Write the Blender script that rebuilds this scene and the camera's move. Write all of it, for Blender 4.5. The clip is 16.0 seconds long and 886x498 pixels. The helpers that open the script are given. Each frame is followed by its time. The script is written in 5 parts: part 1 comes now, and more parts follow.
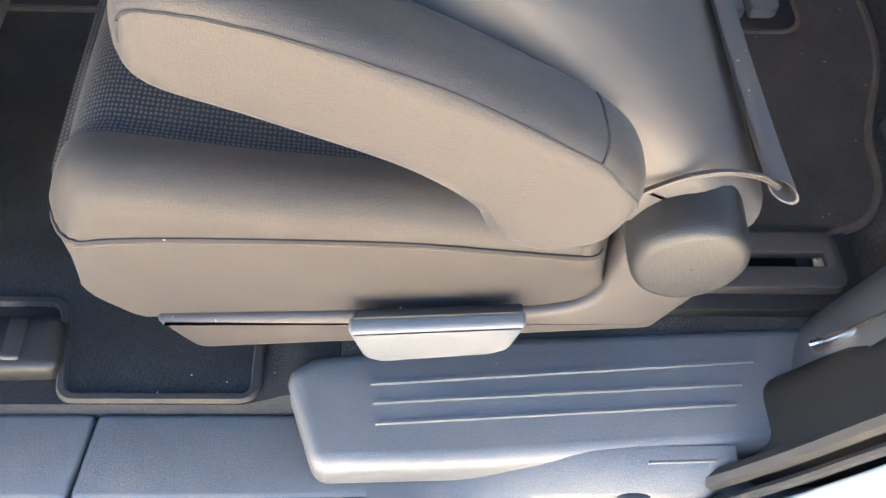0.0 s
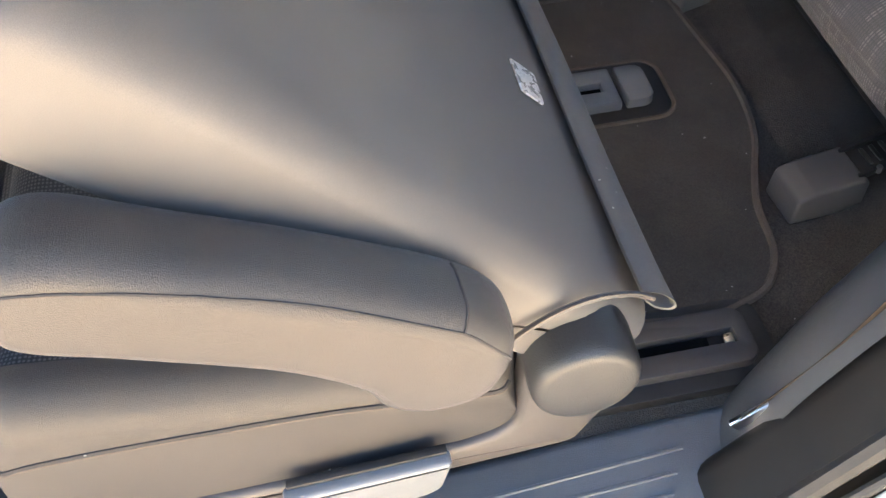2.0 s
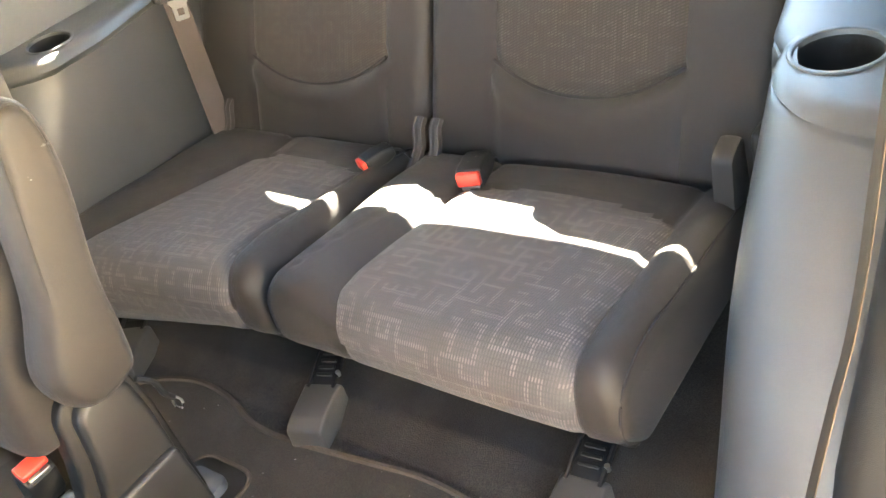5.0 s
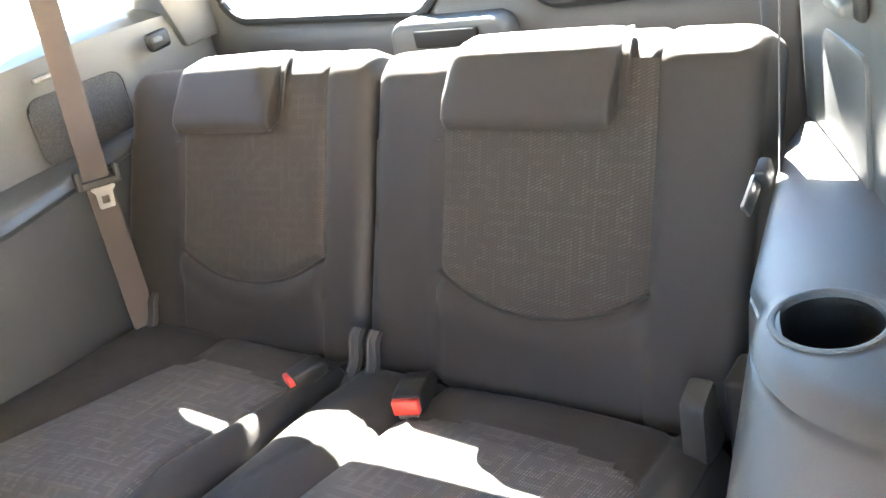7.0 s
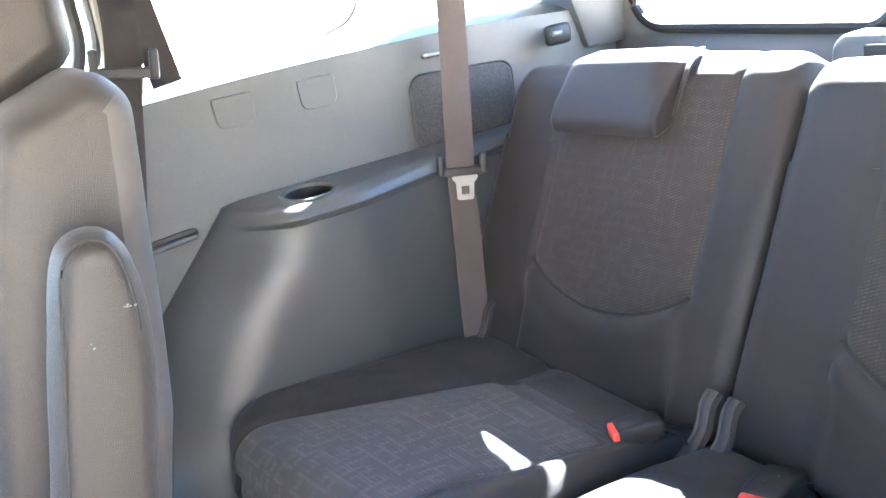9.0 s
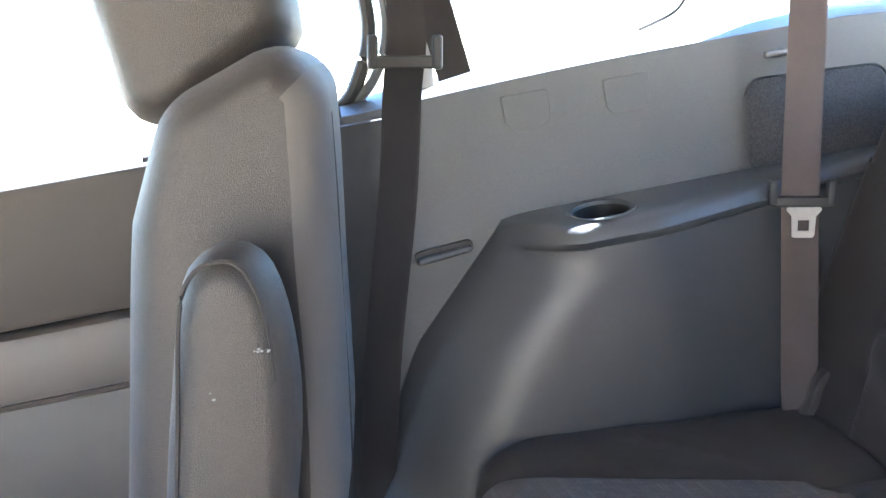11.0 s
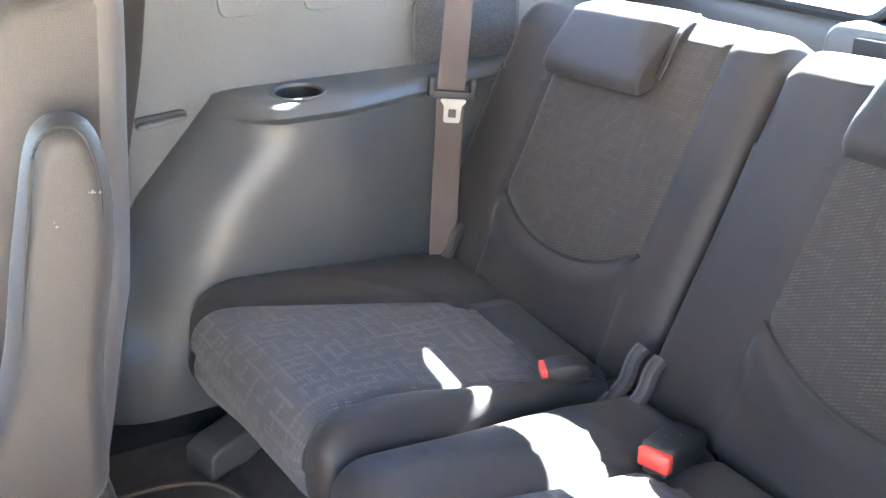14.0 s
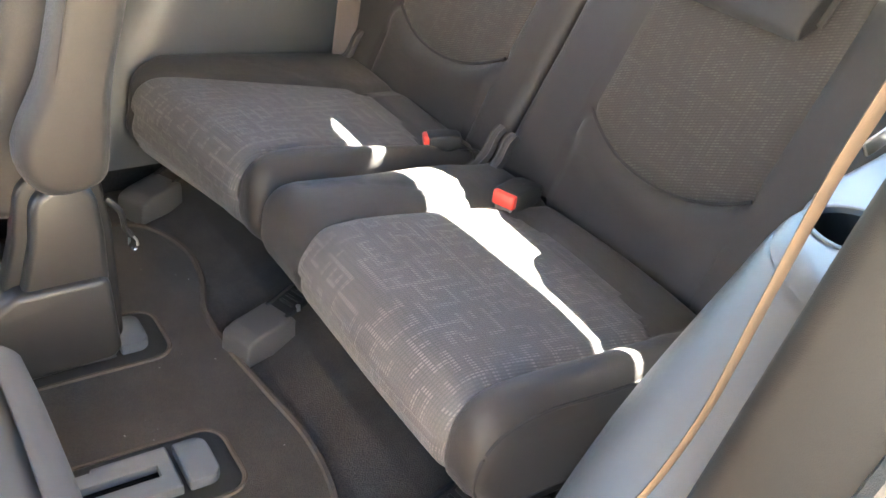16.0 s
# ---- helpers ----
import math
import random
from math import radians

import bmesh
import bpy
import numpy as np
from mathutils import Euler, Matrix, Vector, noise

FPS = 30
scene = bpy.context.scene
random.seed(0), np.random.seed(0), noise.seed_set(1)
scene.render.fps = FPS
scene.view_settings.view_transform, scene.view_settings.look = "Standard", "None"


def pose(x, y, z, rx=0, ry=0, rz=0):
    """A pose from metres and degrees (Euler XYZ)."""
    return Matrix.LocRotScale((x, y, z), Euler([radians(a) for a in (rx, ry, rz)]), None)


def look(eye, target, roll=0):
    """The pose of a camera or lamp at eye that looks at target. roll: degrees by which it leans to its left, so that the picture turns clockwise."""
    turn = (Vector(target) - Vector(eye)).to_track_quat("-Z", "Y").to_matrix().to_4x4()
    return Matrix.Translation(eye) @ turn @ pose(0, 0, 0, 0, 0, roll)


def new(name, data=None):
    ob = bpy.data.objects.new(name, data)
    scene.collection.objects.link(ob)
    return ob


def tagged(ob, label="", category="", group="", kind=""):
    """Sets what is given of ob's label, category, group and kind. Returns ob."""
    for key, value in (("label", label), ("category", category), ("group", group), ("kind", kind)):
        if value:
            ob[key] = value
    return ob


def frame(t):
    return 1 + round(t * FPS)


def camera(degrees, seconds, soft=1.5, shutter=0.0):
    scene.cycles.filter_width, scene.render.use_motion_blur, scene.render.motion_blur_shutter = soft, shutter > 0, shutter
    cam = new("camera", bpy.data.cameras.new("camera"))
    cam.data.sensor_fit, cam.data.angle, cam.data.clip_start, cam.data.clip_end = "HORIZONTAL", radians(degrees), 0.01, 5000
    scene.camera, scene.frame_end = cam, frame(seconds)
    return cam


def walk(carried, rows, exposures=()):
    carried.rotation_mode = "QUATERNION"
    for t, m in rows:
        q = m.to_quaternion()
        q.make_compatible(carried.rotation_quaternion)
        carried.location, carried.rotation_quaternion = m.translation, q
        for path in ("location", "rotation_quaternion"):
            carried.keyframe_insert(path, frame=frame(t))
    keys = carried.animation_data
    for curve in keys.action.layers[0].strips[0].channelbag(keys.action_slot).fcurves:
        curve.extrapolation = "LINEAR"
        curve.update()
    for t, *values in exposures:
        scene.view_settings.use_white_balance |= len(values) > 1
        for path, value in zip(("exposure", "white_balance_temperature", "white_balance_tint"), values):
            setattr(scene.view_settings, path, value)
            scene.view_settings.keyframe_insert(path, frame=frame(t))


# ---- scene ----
cam = camera(51.3, 16.0)
PATH = [
    (0, (-0.513, -0.412, 0.9), (-0.389, 0.725, -0.741), 5.8),
    (0.5, (-0.509, -0.413, 0.913), (-0.391, 0.729, -0.725), 5.0),
    (1, (-0.504, -0.412, 0.935), (-0.372, 0.758, -0.682), 4.2),
    (1.5, (-0.485, -0.413, 0.959), (-0.331, 0.803, -0.622), 1.3),
    (2, (-0.439, -0.386, 0.975), (-0.251, 0.876, -0.566), -3.0),
    (2.5, (-0.383, -0.347, 0.993), (-0.171, 0.953, -0.512), -7.4),
    (3, (-0.319, -0.311, 1.026), (-0.053, 1.05, -0.415), -12.2),
    (3.5, (-0.339, -0.264, 1.051), (0.181, 1.061, -0.354), -16.8),
    (4, (-0.371, -0.244, 1.03), (0.475, 1.051, -0.237), -20.1),
    (4.5, (-0.391, -0.208, 1.031), (0.713, 1.016, -0.102), -19.3),
    (4.7, (-0.389, -0.186, 1.032), (0.734, 1.029, -0.092), -19.2),
    (6.8, (-0.204, -0.092, 1.031), (1.147, 1.069, 0.119), -15.9),
    (7, (-0.199, -0.082, 1.031), (1.158, 1.104, 0.165), -15.0),
    (7.5, (-0.18, -0.061, 1.029), (1.115, 1.228, 0.216), -13.9),
    (8, (-0.129, -0.042, 1.003), (1.015, 1.401, 0.223), -12.4),
    (8.5, (-0.097, -0.006, 0.95), (0.895, 1.581, 0.246), -12.1),
    (9, (-0.066, 0.076, 0.881), (0.772, 1.802, 0.315), -11.1),
    (9.5, (-0.008, 0.17, 0.852), (0.672, 1.974, 0.319), -11.2),
    (10, (0.044, 0.231, 0.845), (0.526, 2.11, 0.355), -11.7),
    (10.2, (0.049, 0.25, 0.852), (0.44, 2.162, 0.412), -11.6),
    (12.3, (0.145, 0.262, 0.81), (0.164, 2.194, 0.294), -9.0),
    (12.5, (0.133, 0.246, 0.817), (0.212, 2.15, 0.209), -7.5),
    (13, (0.078, 0.192, 0.861), (0.432, 2.033, 0.165), -4.1),
    (13.5, (0.03, 0.107, 0.904), (0.552, 1.915, 0.228), -1.4),
    (14, (-0.041, 0.02, 0.921), (0.748, 1.69, 0.154), -2.2),
    (14.5, (-0.095, -0.065, 0.937), (0.892, 1.473, 0.124), -1.7),
    (15, (-0.135, -0.151, 0.969), (0.981, 1.257, 0.091), -0.5),
    (15.5, (-0.184, -0.2, 0.972), (0.897, 1.187, 0.02), 0.8),
    (16, (-0.262, -0.268, 0.958), (0.732, 1.126, -0.075), 6.6),
]
walk(cam, [(t, look(eye, target, roll)) for t, eye, target, roll in PATH],
     exposures=[(0, 4.75, 6000, 9), (1.5, 4.75, 6100, 9), (2.5, 4.9, 6500, 9), (3.5, 6.15, 6600, 7), (4.0, 6.4, 7000, 6), (4.7, 6.33, 7450, 7), (7, 5.9, 6600, 8), (8, 5.9, 6000, 9), (9, 5.9, 5400, 10), (10, 5.85, 5200, 10), (12.3, 4.25, 5400, 9), (12.7, 5.3, 5400, 10), (13.5, 5.9, 5350, 9), (14.5, 6.15, 6000, 10), (15.5, 6.1, 6800, 9), (16, 6.0, 6700, 8)])

# ---- world, sun and exposure ----
import numpy as np
from mathutils.bvhtree import BVHTree
SUN = Vector((0.38, 0.21, 0.41)).normalized()
world = bpy.data.worlds.new("sky")
scene.world = world
world.use_nodes = True
wn = world.node_tree
sky = wn.nodes.new("ShaderNodeTexSky")
sky.sky_type = "NISHITA"
sky.sun_disc = False
sky.dust_density, sky.air_density = 0.0, 1.0
sky.sun_elevation = math.asin(SUN.z)
sky.sun_rotation = math.atan2(SUN.x, SUN.y)
bgn = wn.nodes["Background"]
bgn.inputs[1].default_value = 0.06
wn.links.new(sky.outputs[0], bgn.inputs[0])
sun = new("sun", bpy.data.lights.new("sun", "SUN"))
sun.data.energy, sun.data.angle, sun.data.color = 5.0, radians(0.5), (1.0, 0.95, 0.87)
sun.matrix_world = look(SUN * 20, (0, 0, 0))


# ---- materials ----
def mat_base(name, colour, rough=0.8, metal=0.0, spec=0.5, sheen=0.0):
    m = bpy.data.materials.new(name)
    m.use_nodes = True
    b = m.node_tree.nodes["Principled BSDF"]
    b.inputs["Base Color"].default_value = (*colour, 1)
    b.inputs["Roughness"].default_value = rough
    b.inputs["Metallic"].default_value = metal
    b.inputs["Specular IOR Level"].default_value = spec
    b.inputs["Sheen Weight"].default_value = sheen
    b.inputs["Sheen Roughness"].default_value = 0.5
    return m


def surface(name, colour, other, rough=0.8, metal=0.0, spec=0.5, sheen=0.0, fine=900.0, coarse=9.0, bump=0.15, depth=0.0006, rvar=0.12):
    """Two scales of variation: coarse stains between two colours, fine grain in colour and relief."""
    m = mat_base(name, colour, rough, metal, spec, sheen)
    nt = m.node_tree
    b = nt.nodes["Principled BSDF"]
    tc = nt.nodes.new("ShaderNodeTexCoord")
    n1 = nt.nodes.new("ShaderNodeTexNoise")
    n1.inputs["Scale"].default_value = coarse
    n1.inputs["Detail"].default_value = 5
    n1.inputs["Roughness"].default_value = 0.62
    n2 = nt.nodes.new("ShaderNodeTexNoise")
    n2.inputs["Scale"].default_value = fine
    n2.inputs["Detail"].default_value = 2
    for n in (n1, n2):
        nt.links.new(tc.outputs["Object"], n.inputs["Vector"])
    mix = nt.nodes.new("ShaderNodeMix")
    mix.data_type = "RGBA"
    mix.inputs["A"].default_value = (*colour, 1)
    mix.inputs["B"].default_value = (*other, 1)
    ramp = nt.nodes.new("ShaderNodeMapRange")
    ramp.inputs["From Min"].default_value, ramp.inputs["From Max"].default_value = 0.35, 0.68
    nt.links.new(n1.outputs["Fac"], ramp.inputs["Value"])
    nt.links.new(ramp.outputs[0], mix.inputs["Factor"])
    mul = nt.nodes.new("ShaderNodeMix")
    mul.data_type, mul.blend_type = "RGBA", "MULTIPLY"
    mul.inputs["Factor"].default_value = 1.0
    gr = nt.nodes.new("ShaderNodeMapRange")
    gr.inputs["To Min"].default_value, gr.inputs["To Max"].default_value = 1 - bump, 1 + bump
    gr.inputs["From Min"].default_value, gr.inputs["From Max"].default_value = 0.3, 0.7
    nt.links.new(n2.outputs["Fac"], gr.inputs["Value"])
    nt.links.new(mix.outputs["Result"], mul.inputs["A"])
    nt.links.new(gr.outputs[0], mul.inputs["B"])
    nt.links.new(mul.outputs["Result"], b.inputs["Base Color"])
    rr = nt.nodes.new("ShaderNodeMapRange")
    rr.inputs["To Min"].default_value, rr.inputs["To Max"].default_value = max(0.05, rough - rvar), min(1, rough + rvar)
    nt.links.new(n1.outputs["Fac"], rr.inputs["Value"])
    nt.links.new(rr.outputs[0], b.inputs["Roughness"])
    bp = nt.nodes.new("ShaderNodeBump")
    bp.inputs["Strength"].default_value = 0.6
    bp.inputs["Distance"].default_value = depth
    nt.links.new(n2.outputs["Fac"], bp.inputs["Height"])
    nt.links.new(bp.outputs[0], b.inputs["Normal"])
    return m


def patterned(name, base, other, thread, strength=1.0, sheen=0.05, P=0.019, ground=0.22, pitch=0.0046, across=False, slant=0.0):
    """Woven insert cloth: a maze of stepped lines in fine light threads on a darker ground, which carries the same threads faintly."""
    m = surface(name, base, other, rough=0.74, spec=0.34, sheen=sheen, fine=1400, coarse=14, bump=0.25, depth=0.0008)
    nt = m.node_tree
    b = nt.nodes["Principled BSDF"]
    old = b.inputs["Base Color"].links[0].from_socket
    tc = nt.nodes.new("ShaderNodeTexCoord")
    sep = nt.nodes.new("ShaderNodeSeparateXYZ")
    nt.links.new(tc.outputs["UV"], sep.inputs[0])

    def math_node(op, a, c=None):
        n = nt.nodes.new("ShaderNodeMath")
        n.operation = op
        for k, v in ((0, a), (1, c)):
            if v is None:
                continue
            if isinstance(v, (int, float)):
                n.inputs[k].default_value = v
            else:
                nt.links.new(v, n.inputs[k])
        return n.outputs[0]

    def ramp(value, low, high, least=0.0, most=1.0):
        n = nt.nodes.new("ShaderNodeMapRange")
        n.inputs["From Min"].default_value, n.inputs["From Max"].default_value = low, high
        n.inputs["To Min"].default_value, n.inputs["To Max"].default_value = least, most
        nt.links.new(value, n.inputs["Value"])
        return n.outputs[0]

    u, v = sep.outputs[0], sep.outputs[1]

    def net(a, c, shift):
        """Sides of a square net across a, drawn or left out at random."""
        ga, gc = math_node("MULTIPLY", a, 1 / P), math_node("MULTIPLY", c, 1 / P)
        near = math_node("ABSOLUTE", math_node("SUBTRACT", ga, math_node("ROUND", ga)))
        wn_ = nt.nodes.new("ShaderNodeTexWhiteNoise")
        wn_.noise_dimensions = "2D"
        cb = nt.nodes.new("ShaderNodeCombineXYZ")
        nt.links.new(math_node("ADD", math_node("ROUND", ga), shift), cb.inputs[0])
        nt.links.new(math_node("FLOOR", math_node("ADD", gc, 0.17)), cb.inputs[1])
        nt.links.new(cb.outputs[0], wn_.inputs["Vector"])
        return math_node("MULTIPLY", math_node("LESS_THAN", near, 0.19), math_node("GREATER_THAN", wn_.outputs["Value"], 0.5))

    block = math_node("MAXIMUM", net(u, v, 0.0), net(v, u, 57.0))
    line, along = (math_node("ADD", v, math_node("MULTIPLY", u, slant)), u) if across else (math_node("ADD", u, math_node("MULTIPLY", v, slant)), v)
    ridge = math_node("ABSOLUTE", math_node("SUBTRACT", math_node("FRACT", math_node("MULTIPLY", line, 1 / pitch)), 0.5))
    thread_line = ramp(ridge, 0.34, 0.14)
    knot = ramp(math_node("ABSOLUTE", math_node("SUBTRACT", math_node("FRACT", math_node("MULTIPLY", along, 1 / 0.0062)), 0.5)), 0.42, 0.30, 0.25)
    dash = math_node("MULTIPLY", thread_line, knot)
    fade = nt.nodes.new("ShaderNodeTexNoise")
    fade.inputs["Scale"].default_value = 16
    nt.links.new(tc.outputs["Object"], fade.inputs["Vector"])
    keep = ramp(fade.outputs["Fac"], 0.30, 0.62, 0.55)
    level = math_node("MULTIPLY", ramp(block, 0.0, 1.0, ground), strength)
    tot = math_node("MULTIPLY", math_node("MULTIPLY", dash, level), keep)
    mix = nt.nodes.new("ShaderNodeMix")
    mix.data_type = "RGBA"
    nt.links.new(tot, mix.inputs["Factor"])
    nt.links.new(old, mix.inputs["A"])
    mix.inputs["B"].default_value = (*thread, 1)
    nt.links.new(mix.outputs["Result"], b.inputs["Base Color"])
    return m


def knit(name, base, thread):
    """Open-weave cloth: dark with rows of small light dots."""
    m = surface(name, base, base, rough=0.93, spec=0.15, sheen=0.05, fine=1200, coarse=12, bump=0.2, depth=0.0008)
    nt = m.node_tree
    b = nt.nodes["Principled BSDF"]
    old = b.inputs["Base Color"].links[0].from_socket
    tc = nt.nodes.new("ShaderNodeTexCoord")
    mp = nt.nodes.new("ShaderNodeMapping")
    mp.inputs["Scale"].default_value = (1 / 0.0054, 1 / 0.0042, 1)
    vo = nt.nodes.new("ShaderNodeTexVoronoi")
    vo.inputs["Randomness"].default_value = 0.15
    vo.inputs["Scale"].default_value = 1.0
    nt.links.new(tc.outputs["UV"], mp.inputs[0])
    nt.links.new(mp.outputs[0], vo.inputs["Vector"])
    r = nt.nodes.new("ShaderNodeMapRange")
    r.inputs["From Min"].default_value, r.inputs["From Max"].default_value = 0.42, 0.22
    nt.links.new(vo.outputs["Distance"], r.inputs["Value"])
    mix = nt.nodes.new("ShaderNodeMix")
    mix.data_type = "RGBA"
    nt.links.new(r.outputs[0], mix.inputs["Factor"])
    nt.links.new(old, mix.inputs["A"])
    mix.inputs["B"].default_value = (*thread, 1)
    nt.links.new(mix.outputs["Result"], b.inputs["Base Color"])
    return m


CLOTH = surface("grey-brown seat cloth", (0.0165, 0.0141, 0.0125), (0.0222, 0.0191, 0.0168), rough=0.55, spec=0.38, sheen=0.06, fine=1150, coarse=9, bump=0.36, depth=0.0009)
CLOTH_DARK = surface("charcoal seat cloth", (0.024, 0.023, 0.023), (0.032, 0.030, 0.029), rough=0.95, spec=0.15, sheen=0.05, fine=1100, coarse=8, bump=0.2)
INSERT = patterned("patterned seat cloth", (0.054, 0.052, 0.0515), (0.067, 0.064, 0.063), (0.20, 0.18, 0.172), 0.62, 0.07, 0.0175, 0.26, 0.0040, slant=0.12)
# backrest copy of the insert cloth, its shade put into a darker, browner tone
INSERT_BACK = patterned("patterned seat cloth shaded for backrests", (0.023, 0.0195, 0.016), (0.029, 0.0245, 0.020), (0.100, 0.094, 0.083), 0.42, 0.05, 0.0165, 0.45, 0.0044, True, 0.45)
KNIT = knit("dotted knit cloth", (0.017, 0.017, 0.018), (0.070, 0.067, 0.065))
BACKVINYL = surface("grey backrest vinyl", (0.061, 0.057, 0.053), (0.076, 0.070, 0.064), rough=0.66, spec=0.3, sheen=0.02, fine=1500, coarse=5, bump=0.1, depth=0.0003)
CARPET = surface("dark brown floor carpet", (0.040, 0.034, 0.028), (0.062, 0.053, 0.044), rough=1.0, spec=0.1, sheen=0.1, fine=520, coarse=14, bump=0.45, depth=0.003)
CARPET_BLACK = surface("black carpet", (0.013, 0.013, 0.0135), (0.021, 0.021, 0.021), rough=1.0, spec=0.1, sheen=0.1, fine=600, coarse=12, bump=0.4, depth=0.0025)
MATC = surface("brown-black mat carpet", (0.036, 0.031, 0.025), (0.062, 0.053, 0.043), rough=1.0, spec=0.1, sheen=0.12, fine=650, coarse=7, bump=0.4, depth=0.0025)
HEM = surface("mat hem cloth", (0.082, 0.067, 0.054), (0.104, 0.085, 0.069), rough=0.95, spec=0.15, fine=900, coarse=20, bump=0.3, depth=0.001)
TRIM = surface("grained blue-grey trim plastic", (0.071, 0.076, 0.080), (0.083, 0.087, 0.089), rough=0.40, spec=0.5, fine=900, coarse=5, bump=0.16, depth=0.0007)
TRIM_DARK = surface("black trim plastic", (0.022, 0.022, 0.023), (0.032, 0.031, 0.03), rough=0.5, spec=0.45, fine=1200, coarse=8, bump=0.15, depth=0.0004)
PILLAR = surface("warm dark pillar trim", (0.0105, 0.0096, 0.0085), (0.0145, 0.013, 0.0113), rough=0.58, spec=0.28, fine=1200, coarse=8, bump=0.12, depth=0.0004)
TRIM_LOW = surface("glossy blue-black trim plastic", (0.046, 0.050, 0.054), (0.057, 0.060, 0.063), rough=0.36, spec=0.6, fine=1300, coarse=5, bump=0.12, depth=0.0005, rvar=0.06)
SILLP = surface("grey sill plastic", (0.088, 0.090, 0.091), (0.106, 0.107, 0.107), rough=0.34, spec=0.5, fine=800, coarse=9, bump=0.18, depth=0.0008)
SEATPL = surface("warm grey seat plastic", (0.034, 0.031, 0.030), (0.044, 0.039, 0.036), rough=0.5, spec=0.4, fine=1100, coarse=9, bump=0.08, depth=0.0004)
SEATPL_DARK = surface("dark grey seat plastic", (0.017, 0.0168, 0.0165), (0.023, 0.0225, 0.022), rough=0.38, spec=0.5, fine=1100, coarse=9, bump=0.08, depth=0.0004)
CAPM = surface("grained dark recliner plastic", (0.012, 0.0122, 0.0124), (0.017, 0.0172, 0.0174), rough=0.46, spec=0.40, fine=700, coarse=9, bump=0.2, depth=0.0007)
LEVER = surface("silver-grey lever plastic", (0.092, 0.098, 0.105), (0.110, 0.115, 0.120), rough=0.36, spec=0.5, fine=900, coarse=12, bump=0.05)
RAILM = surface("grey rail plastic", (0.085, 0.092, 0.10), (0.105, 0.11, 0.115), rough=0.4, spec=0.5, fine=900, coarse=15, bump=0.08)
BRACKETM = surface("mid grey bracket plastic", (0.066, 0.063, 0.060), (0.080, 0.076, 0.071), rough=0.45, spec=0.5, fine=900, coarse=14, bump=0.08)
STEEL = surface("brushed steel", (0.5, 0.5, 0.5), (0.6, 0.59, 0.57), rough=0.3, metal=1.0, fine=600, coarse=20, bump=0.05)
BELT_DARK = surface("dark brown belt webbing", (0.022, 0.0195, 0.019), (0.030, 0.026, 0.025), rough=0.8, spec=0.3, sheen=0.2, fine=1800, coarse=12, bump=0.2)
BELT = surface("brown-grey belt webbing", (0.064, 0.053, 0.049), (0.080, 0.066, 0.061), rough=0.8, spec=0.3, sheen=0.2, fine=1800, coarse=12, bump=0.2)
TANBELT = surface("tan belt webbing", (0.050, 0.036, 0.024), (0.064, 0.047, 0.033), rough=0.85, spec=0.2, sheen=0.0, fine=1800, coarse=12, bump=0.2)
RED = surface("red buckle button", (0.62, 0.045, 0.03), (0.7, 0.06, 0.04), rough=0.35, spec=0.5, fine=500, coarse=30, bump=0.04)
BLACK = surface("matt black plastic", (0.008, 0.008, 0.008), (0.013, 0.013, 0.013), rough=0.5, spec=0.4, fine=900, coarse=10, bump=0.1)
# near-black that paints the shade down inside the rail slots
SLOT_SHADE = surface("slot shade black", (0.003, 0.003, 0.003), (0.005, 0.005, 0.005), rough=0.95, spec=0.08, fine=900, coarse=10, bump=0.1)
RUBBER = surface("black door seal rubber", (0.014, 0.014, 0.014), (0.022, 0.021, 0.02), rough=0.6, spec=0.4, fine=900, coarse=20, bump=0.1)
HEADLINER = surface("grey headliner cloth", (0.25, 0.24, 0.222), (0.28, 0.268, 0.248), rough=0.95, spec=0.15, fine=900, coarse=6, bump=0.1)
PAINT = surface("white body paint", (0.78, 0.76, 0.71), (0.81, 0.79, 0.74), rough=0.22, spec=0.5, fine=300, coarse=3, bump=0.02, depth=0.0001)
CONCRETE = surface("pale tan concrete", (0.62, 0.47, 0.32), (0.70, 0.55, 0.39), rough=0.9, spec=0.3, fine=80, coarse=1.2, bump=0.12, depth=0.002)
CREAM = surface("cream render", (0.62, 0.56, 0.44), (0.68, 0.61, 0.49), rough=0.9, spec=0.2, fine=60, coarse=1.0, bump=0.08, depth=0.002)
TAGM = surface("silver label film", (0.75, 0.75, 0.76), (0.55, 0.55, 0.56), rough=0.28, metal=0.6, fine=300, coarse=90, bump=0.15)
GLASS = bpy.data.materials.new("window glass")
GLASS.use_nodes = True
gn = GLASS.node_tree
clear, gloss, both = (gn.nodes.new(k) for k in ("ShaderNodeBsdfTransparent", "ShaderNodeBsdfGlossy", "ShaderNodeMixShader"))
clear.inputs["Color"].default_value = (0.95, 0.97, 0.96, 1)
gloss.inputs["Roughness"].default_value = 0.0
both.inputs[0].default_value = 0.05
gn.links.new(clear.outputs[0], both.inputs[1])
gn.links.new(gloss.outputs[0], both.inputs[2])
gn.links.new(both.outputs[0], gn.nodes["Material Output"].inputs["Surface"])
SPEAKER = surface("perforated black speaker mesh", (0.024, 0.026, 0.028), (0.034, 0.035, 0.037), rough=0.6, spec=0.4, fine=420, coarse=12, bump=0.5, depth=0.002)


# ---- building helpers ----
def mesh_of(name, bm, materials):
    me = bpy.data.meshes.new(name)
    bm.normal_update()
    bm.to_mesh(me)
    bm.free()
    for m in materials if isinstance(materials, (list, tuple)) else [materials]:
        me.materials.append(m)
    return me


